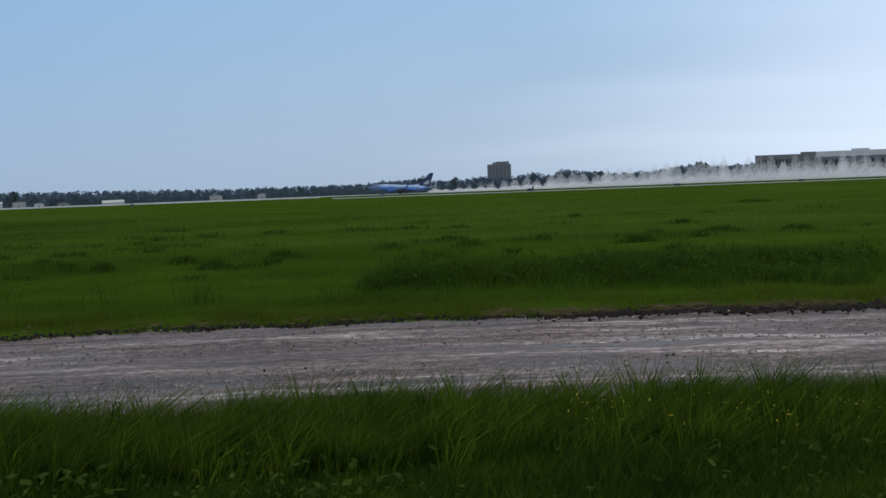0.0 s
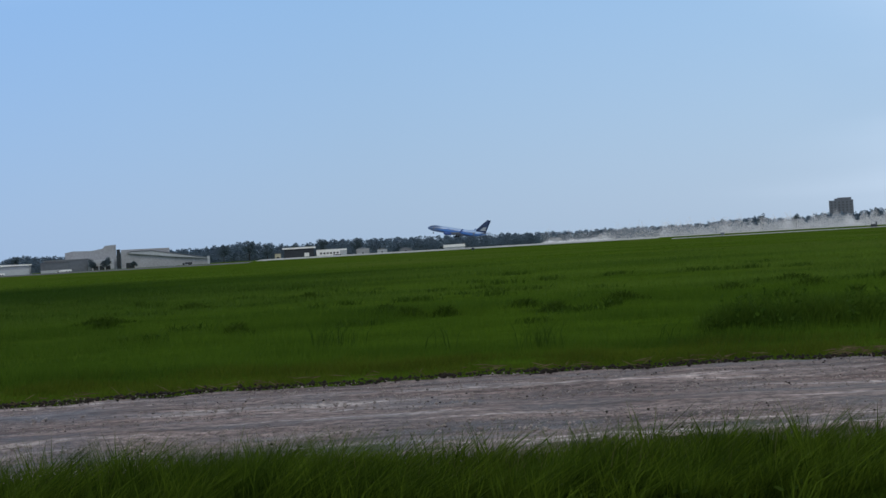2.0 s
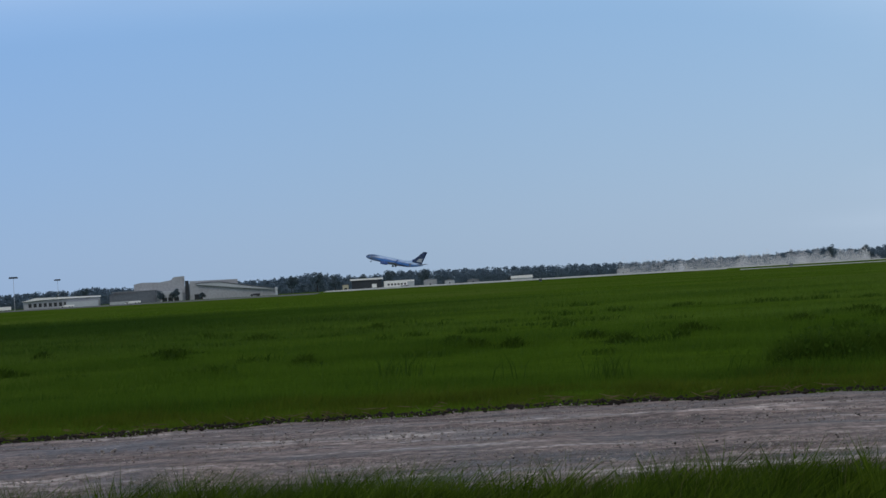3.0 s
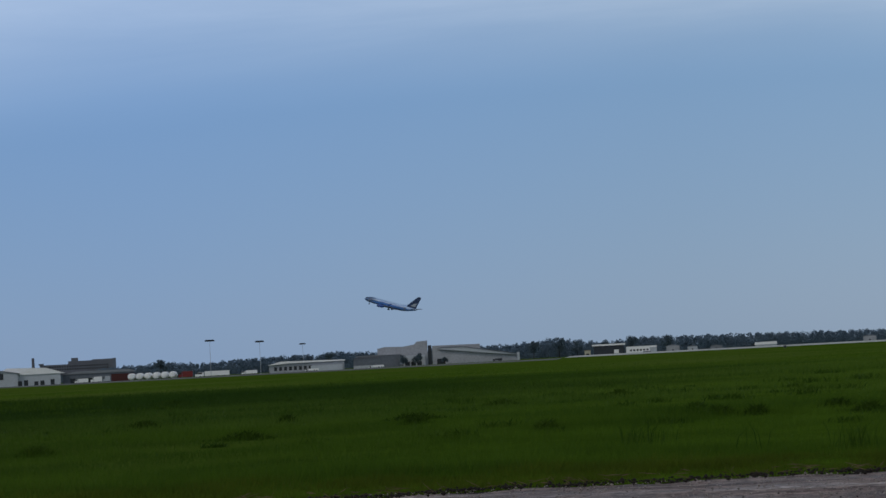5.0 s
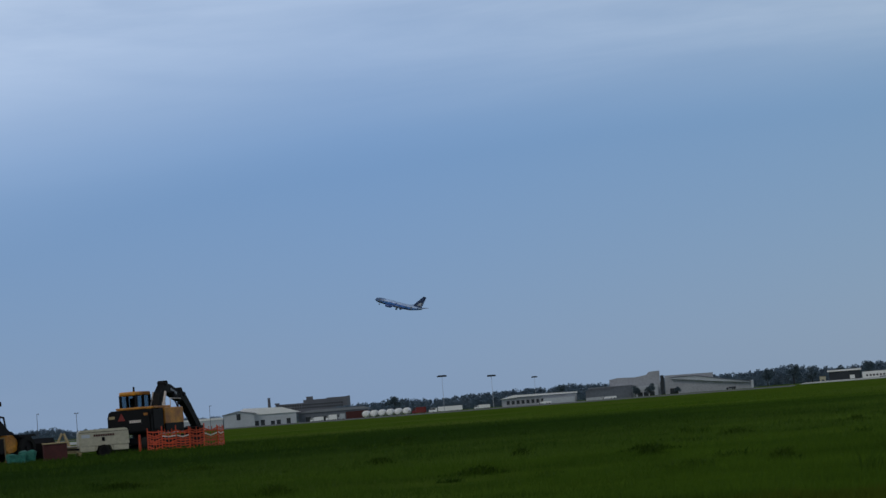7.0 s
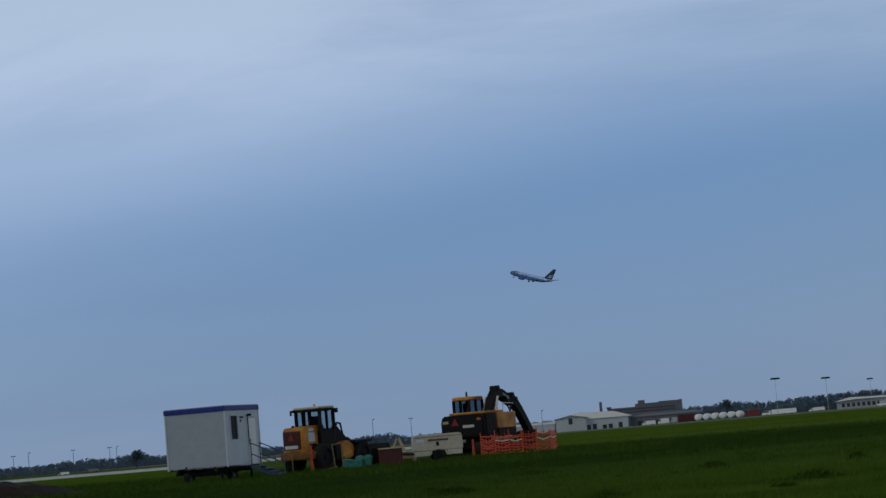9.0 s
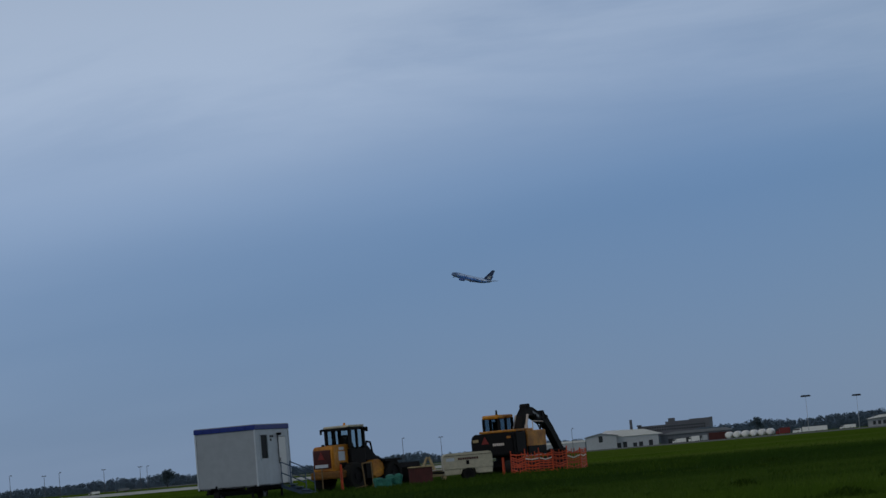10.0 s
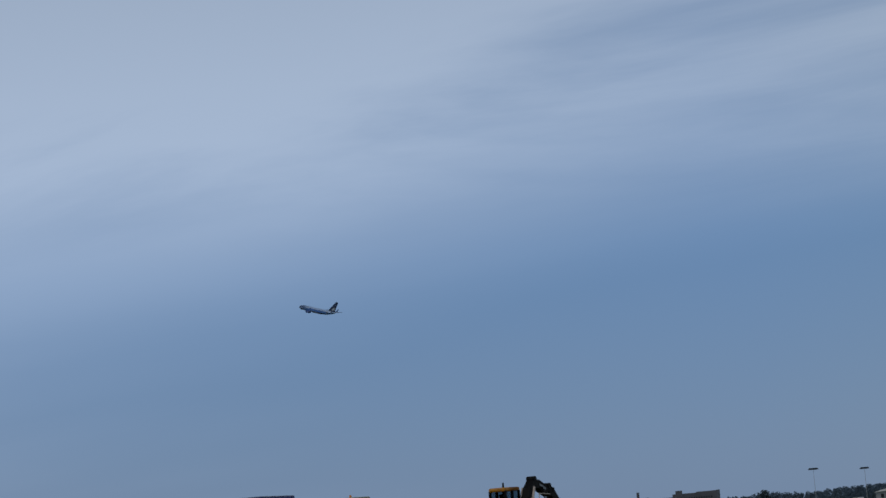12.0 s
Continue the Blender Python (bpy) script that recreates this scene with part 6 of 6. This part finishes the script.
def build_verge():
    rng = np.random.default_rng(21)
    az, d, xy = spread(rng, 100000, -15, 33, 9.7, 11.9)
    edge = np.array([road_near(a) for a in az]) + 0.15
    keep = d < edge - 0.0 + rng.normal(0, 0.12, len(d))
    az, d, xy = az[keep], d[keep], xy[keep]
    l = lumps(xy[:, 0], xy[:, 1], 1.6, 4)
    l2 = lumps(xy[:, 0], xy[:, 1], 5.0, 44)
    h = (0.225 + 0.035 * l + 0.04 * l2) * rng.uniform(0.5, 1.25, len(d)) * np.clip((d - 9.3) / 0.8, 0.55, 1) * (1 + 0.45 * np.clip((az - 8) / 8, 0, 1))
    blades("verge_grass", rng, xy, ground_many(d) - 0.01, np.maximum(h, 0.08), rng.uniform(0.003, 0.0068, len(d)), 0.46, M_VERGE, "tall bright green roadside grass bending in the wind")
    az, d, xy = spread(rng, 70000, -15, 33, 7.6, 10.0)
    l = lumps(xy[:, 0], xy[:, 1], 2.0, 8)
    h = (0.11 + 0.05 * l) * rng.uniform(0.5, 1.3, len(d))
    blades("short_verge_grass", rng, xy, ground_many(d) - 0.01, np.maximum(h, 0.03), rng.uniform(0.003, 0.007, len(d)), 0.6, M_VERGE, "short mixed grass and clover on the verge")
    # taller wisps that lean over the road's edge in clumps
    az, d, xy = spread(rng, 26000, -15, 33, 10.5, 11.75)
    l = lumps(xy[:, 0], xy[:, 1], 3.2, 47) + 0.5 * lumps(xy[:, 0], xy[:, 1], 9.0, 48)
    keep = l + rng.normal(0, 0.35, len(d)) > 0.25
    az, d, xy, l = az[keep], d[keep], xy[keep], l[keep]
    h = (0.23 + 0.06 * np.clip(l, 0, 1.5)) * rng.uniform(0.65, 1.3, len(d)) * (1 + 0.25 * np.clip((az - 8) / 8, 0, 1))
    blades("tall_verge_grass", rng, xy, ground_many(d) - 0.01, h, rng.uniform(0.003, 0.0065, len(d)), 0.5, M_VERGE, "uneven clumps of taller grass along the road's edge", wind=(0.55, 0.1))
    # tufts: blades that spring from one root and bend with the wind
    az, d, xy = spread(rng, 1500, -15, 33, 9.6, 11.65)
    edge = np.array([road_near(a) for a in az])
    keep = d < edge + 0.18
    az, d, xy = az[keep], d[keep], xy[keep]
    per = 34
    n = len(d) * per
    size = rng.uniform(0.6, 1.25, len(d)).repeat(per) * (1 + 0.3 * np.clip((az - 8) / 8, 0, 1)).repeat(per)
    spot = xy.repeat(per, 0) + rng.normal(0, 0.035, (n, 2))
    blades("grass_tufts", rng, spot, ground_many(d.repeat(per)) - 0.01, 0.27 * size * rng.uniform(0.45, 1.15, n), rng.uniform(0.005, 0.011, n), 0.62, M_TUFT, "bright tufts of coarse grass bending in the wind", wind=(0.7, 0.1))
    # larger ragged tufts that hang over the road's edge
    az, d, xy = spread(rng, 330, -14, 30, 10.5, 11.5)
    per = 46
    n = len(d) * per
    size = rng.uniform(0.8, 1.45, len(d)).repeat(per)
    spot = xy.repeat(per, 0) + rng.normal(0, 0.03, (n, 2))
    blades("ragged_tufts", rng, spot, ground_many(d.repeat(per)) - 0.01, 0.30 * size * rng.uniform(0.4, 1.1, n), rng.uniform(0.006, 0.013, n), 0.55, M_TUFT, "ragged coarse grass tufts hanging over the road's edge", wind=(0.5, 0.1))
    # flowering stalks above the tall grass, with loose seed heads
    az, d, xy = spread(rng, 2600, -15, 33, 10.3, 11.75)
    l = lumps(xy[:, 0], xy[:, 1], 2.2, 71)
    keep = l + rng.normal(0, 0.4, len(d)) > 0.0
    d, xy = d[keep], xy[keep]
    h = rng.uniform(0.26, 0.46, len(d))
    blades("seed_stalks", rng, xy, ground_many(d), h, rng.uniform(0.0018, 0.0032, len(d)), 0.30, M_DRY, "thin seed stalks over the verge grass", wind=(0.6, 0.1))
    # broad low leaves in the short grass
    az, d, xy = spread(rng, 5000, -15, 33, 7.6, 10.4)
    l = lumps(xy[:, 0], xy[:, 1], 2.4, 81)
    keep = l + rng.normal(0, 0.4, len(d)) > 0.1
    d, xy = d[keep], xy[keep]
    n = len(d)
    c = np.stack([xy[:, 0], xy[:, 1], ground_many(d) + rng.uniform(0.04, 0.17, n)], 1)
    a = rng.normal(size=(n, 3)) * np.array([1, 1, 0.8]) * 0.011
    b = rng.normal(size=(n, 3)) * np.array([1, 1, 0.8]) * 0.009
    vs = np.stack([c - a, c + b, c + a, c - b], 1).reshape(-1, 3)
    tagged(raw("broad_leaves", vs, np.arange(4 * n).reshape(-1, 4), M_BROAD), "pale broad leaves of low plants in the verge", "weeds", kind="stuff")
    # yellow flowers
    az, d, xy = spread(rng, 260, -13, -3, 9.9, 10.9)
    n = len(d)
    c = np.stack([xy[:, 0], xy[:, 1], rng.uniform(0.20, 0.31, n)], 1)
    a, b = rng.normal(size=(n, 3)) * 0.0036, rng.normal(size=(n, 3)) * 0.0036
    vs = np.stack([c - a, c + b, c + a, c - b], 1).reshape(-1, 3)
    tagged(raw("yellow_flowers", vs, np.arange(4 * n).reshape(-1, 4), M_PETAL), "scattered small yellow flowers in the verge", "flowers", kind="stuff")


def build_meadow():
    rng = np.random.default_rng(22)
    for name, n, d0, d1, hh, ww in (("meadow_grass", 420000, 21.8, 48, 0.12, 0.0075), ("meadow_grass_far", 240000, 46, 135, 0.13, 0.022), ("meadow_grass_distant", 50000, 130, 420, 0.10, 0.08)):
        az, d, xy = spread(rng, n, -15, 48, d0, d1, 2)
        edge = np.array([road_far(a) for a in az]) if d0 < 30 else 0
        keep = d > edge + rng.uniform(-0.1, 0.2, n)
        az, d, xy = az[keep], d[keep], xy[keep]
        l = lumps(xy[:, 0], xy[:, 1], 0.35 * 30 / d0, 5) + 0.6 * lumps(xy[:, 0], xy[:, 1], 1.2 * 30 / d0, 6)
        rough = 1 + 0.9 * np.exp(-((d - 28.5) / 2.6) ** 2) * np.clip((5 - az) / 7, 0, 1)
        near = np.clip((d - 21.5) / 3.0, 0.35, 1)
        h = hh * (1 + 0.35 * l) * rng.uniform(0.5, 1.3, len(d)) * near * rough
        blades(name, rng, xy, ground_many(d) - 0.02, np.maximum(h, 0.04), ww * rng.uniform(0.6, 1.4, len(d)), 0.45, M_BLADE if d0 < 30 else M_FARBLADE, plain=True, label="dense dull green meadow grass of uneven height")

    # rank growth in a belt a few steps beyond the road
    az, d, xy = spread(rng, 150000, -15, 12, 24.6, 31.5)
    l = lumps(xy[:, 0], xy[:, 1], 0.9, 14) + 0.7 * lumps(xy[:, 0], xy[:, 1], 2.6, 15)
    keep = l + rng.normal(0, 0.3, len(d)) > np.clip((az + 3) / 6, 0, 2.2) + 0.35 * lumps(az, d, 0.8, 77) + np.clip((25.8 - d) / 1.0, 0, 1) * 0.9 + np.clip((d - 29.5) / 2.0, 0, 1) * 0.8 - 0.25
    xy, d, l = xy[keep], d[keep], l[keep]
    blades("rank_tufts", rng, xy, ground_many(d) - 0.02, np.clip(0.22 + 0.11 * l, 0.10, 0.42) * rng.uniform(0.55, 1.2, len(d)), rng.uniform(0.007, 0.016, len(d)), 0.45, M_RANK, label="taller tufts of rank meadow grass", wind=(0.35, 0.1))
    az, d, xy = spread(rng, 170, -15, 2, 25.6, 28.5)
    cs = []
    for (x, y), dd in zip(xy, d):   # leafy weeds standing above the rank grass
        tall = rng.uniform(0.24, 0.46)
        n = 26
        f = rng.uniform(0.15, 1, n)
        c = np.stack([x + rng.normal(0, 0.05, n) * (1.2 - f), y + rng.normal(0, 0.05, n), ground_many(np.full(n, dd)) + tall * f], 1)
        a = rng.normal(size=(n, 3)) * 0.015
        b = rng.normal(size=(n, 3)) * 0.011
        cs.append(np.stack([c - a, c + b, c + a, c - b], 1).reshape(-1, 3))
    vs = np.concatenate(cs)
    tagged(raw("tall_weeds", vs, np.arange(len(vs)).reshape(-1, 4), M_RANK), "leafy weeds standing above the rank meadow grass", "weeds", kind="stuff")
    # short yellowish grass along the road's far edge
    az, d, xy = spread(rng, 90000, -15, 34, 21.6, 25.2)
    edge = np.array([road_far(a) for a in az])
    keep = (d > edge + 0.12 + 0.22 * rng.uniform(0, 1, len(d))) & (rng.uniform(0, 1, len(d)) > (d - 23.4) / 2.0)
    xy, d = xy[keep], d[keep]
    l = lumps(xy[:, 0], xy[:, 1], 2.5, 61)
    blades("road_edge_grass", rng, xy, ground_many(d) - 0.02, np.maximum(0.07 + 0.035 * l, 0.03) * rng.uniform(0.6, 1.5, len(d)), rng.uniform(0.005, 0.011, len(d)), 0.6, M_EDGE, plain=True, label="short yellowish grass beside the gravel road")
    # rank grass round the parked machines
    az, d, xy = spread(rng, 42000, 25, 44, 86, 124)
    h = rng.uniform(0.06, 0.24, len(d)) * (1 + 0.3 * lumps(xy[:, 0], xy[:, 1], 0.8, 9))
    blades("rank_grass", rng, xy, ground_many(d) - 0.02, np.maximum(h, 0.05), rng.uniform(0.02, 0.05, len(d)), 0.4, M_RANK, "ranker dark grass round the parked site machines")


WEEDS = [(-7.0, 50), (-4.9, 44), (-0.65, 44.7), (1.36, 45), (4.1, 42.5), (5.8, 38), (8.6, 39), (6.6, 41), (-7.8, 104), (-8.9, 49), (-8.7, 30), (-4.5, 31), (-1.6, 31), (1.8, 27),
         (17.2, 46), (13.9, 36), (9.5, 40), (-0.2, 50), (20.4, 50), (21.5, 39), (17.2, 43), (23.3, 88), (10.1, 42.7), (25.5, 94), (24.0, 52), (26.7, 37), (-2.5, 47), (-6.0, 60), (12.0, 60), (15.0, 55), (28.5, 60), (30.5, 48)]


def build_weeds():
    rng = np.random.default_rng(31)
    for az, d in WEEDS:
        wide = rng.uniform(0.18, 0.5) * d / 40
        p = polar(az, d)
        n = 260
        t = rng.normal(0, 1, (n, 2)) * np.array([wide * 0.5, 0.35])
        a = radians(az)
        xy = np.stack([p.x + t[:, 0] * math.cos(a) - t[:, 1] * math.sin(a), p.y + t[:, 0] * math.sin(a) + t[:, 1] * math.cos(a)], 1)
        h = rng.uniform(0.07, 0.20, n) * np.exp(-(t[:, 0] / wide) ** 2)
        ob = blades("weed_clump", rng, xy, np.full(n, p.z), np.maximum(h, 0.06), rng.uniform(0.02, 0.05, n), 0.7, M_WEED, "dark broad-leaved weed clump in the meadow")
        tagged(ob, "", "weeds", "weed clumps in the meadow")


def build_small_weeds():
    """Low broad-leaved plants strewn over the meadow, thicker in drifts."""
    rng = np.random.default_rng(33)
    az, d, xy = spread(rng, 420, -14, 32, 33, 80)
    keep = lumps(xy[:, 0], xy[:, 1], 0.25, 91) + rng.normal(0, 0.3, len(d)) > 0.15
    az, d, xy = az[keep], d[keep], xy[keep]
    per = 60
    n = len(d) * per
    wide = (rng.uniform(0.06, 0.30, len(d)) * d / 45).repeat(per)
    spot = xy.repeat(per, 0) + rng.normal(0, 1, (n, 2)) * np.stack([wide, wide * 0.6], 1)
    h = rng.uniform(0.05, 0.20, len(d)).repeat(per) * rng.uniform(0.5, 1.1, n)
    blades("small_weeds", rng, spot, ground_many(d.repeat(per)) - 0.01, h, rng.uniform(0.02, 0.05, n), 0.8, M_RANK, "small dark broad-leaved plants strewn over the meadow")


def build_stones():
    rng = np.random.default_rng(41)
    octa = np.array([(1, 0, 0), (0, 1, 0), (-1, 0, 0), (0, -1, 0), (0, 0, 1), (0, 0, -1)], float)
    tri = np.array([(0, 1, 4), (1, 2, 4), (2, 3, 4), (3, 0, 4), (1, 0, 5), (2, 1, 5), (3, 2, 5), (0, 3, 5)])

    def scatter(name, n, az, d, size, z, mat, label, cat):
        n = len(d)
        a = np.radians(az)
        c = np.stack([-np.sin(a) * d, np.cos(a) * d, z], 1)
        q = octa[None] * (1 + rng.normal(0, 0.22, (n, 6, 1))) * size[:, None, None] * np.array([1, 1, 0.65])
        rot = rng.uniform(0, 6.28, n)
        cs, sn = np.cos(rot)[:, None], np.sin(rot)[:, None]
        q = np.stack([q[:, :, 0] * cs - q[:, :, 1] * sn, q[:, :, 0] * sn + q[:, :, 1] * cs, q[:, :, 2]], 2)
        vs = (c[:, None] + q).reshape(-1, 3)
        fs = (tri[None] + 6 * np.arange(n)[:, None, None]).reshape(-1, 3)
        tagged(raw(name, vs, fs, mat), label, cat, kind="stuff")
    az, d, _ = spread(rng, 26000, -14, 32, 11.5, 21.9, 2)
    scatter("gravel_stones", 0, az, d, rng.gamma(2.0, 0.0036, len(d)).clip(0.003, 0.02), np.full(len(d), 0.03), M_STONE, "loose pale and dark stones on the gravel road", "stones")
    az, d, _ = spread(rng, 1500, -14, 32, 11.5, 21.9, 2)
    scatter("dark_gravel", 0, az, d, rng.gamma(1.6, 0.0034, len(d)).clip(0.003, 0.015), np.full(len(d), 0.03), M_SOIL, "dark wet stones on the gravel road", "stones")
    az = rng.uniform(-14, 32, 4600)
    lump = np.where(az < -2.5, 1.25, 0.7)
    d = np.array([road_far(a) for a in az]) + rng.normal(-0.12, 0.26, len(az)) * lump
    scatter("soil_clods", 0, az, d, rng.gamma(1.5, 0.0085, len(d)).clip(0.004, 0.045) * lump ** 0.7, np.full(len(d), 0.04), M_SOIL, "crumbled dark soil clods along the road edge", "clods")


def build_soil_bank():
    """Soil pushed up by the grader along the road's far edge, higher where it was dug."""
    azs = np.arange(-15, 34, 0.06)
    verts, faces = [], []
    k = 9
    for az in azs:
        dug = min(1.0, max(0.0, (-1.5 - az) / 3.0))
        wide = 0.07 + 0.17 * dug + 0.12 * noise.noise((az * 1.3, 0, 5)) + 0.08 * noise.noise((az * 5, 0, 6))
        high = 0.02 + 0.045 * dug + 0.03 * noise.noise((az * 2.1, 3, 0))
        wide, high = max(wide, 0.02), max(high, 0.008)
        for j in range(k):
            f = j / (k - 1)
            d = road_far(az) - 0.12 + (f - 0.5) * 2 * wide
            p = polar(az, d)
            bump = math.sin(math.pi * f) * high * (1 + 0.9 * noise.noise((az * 7, f * 5, 1))) + 0.012 * noise.noise((az * 25, f * 9, 2))
            verts.append((p.x, p.y, (0.0 if d < 22 else p.z) - 0.01 + bump))
    for i in range(len(azs) - 1):
        for j in range(k - 1):
            faces.append((i * k + j, i * k + j + 1, (i + 1) * k + j + 1, (i + 1) * k + j))
    tagged(raw("soil_bank", verts, faces, M_SOIL), "low uneven bank of dark soil along the road edge", "soil", kind="structure")
    rng = np.random.default_rng(51)
    n = 800
    az = np.where(rng.uniform(0, 1, n) < 0.72, rng.uniform(-15, -1.0, n), rng.uniform(-1, 33, n))
    az = np.where(lumps(az, az * 0, 1.5, 3) > -0.1, az, az + 0.7)   # gathered in drifts
    d = np.array([road_far(a) for a in az]) + rng.normal(-0.08, 0.14, n)
    a = np.radians(az)
    c = np.stack([-np.sin(a) * d, np.cos(a) * d, 0.05 + rng.uniform(0, 0.06, n)], 1)
    u = rng.normal(size=(n, 3)) * np.array([1, 0.6, 0.22])
    u *= (rng.uniform(0.03, 0.13, n) / np.linalg.norm(u, axis=1))[:, None]
    w = np.array([0, 0, 0.004])
    vs = np.stack([c - u, c + w, c + u, c - w], 1).reshape(-1, 3)
    tagged(raw("dead_straw", vs, np.arange(4 * n).reshape(-1, 4), M_STRAW), "dead straw lying on the soil beside the road", "straw", kind="stuff")


build_verge()
build_soil_bank()
build_meadow()
build_weeds()
build_small_weeds()
build_stones()


def motions():
    for thing_moved, rows in MOVES:
        walk(thing_moved, rows)


motions()
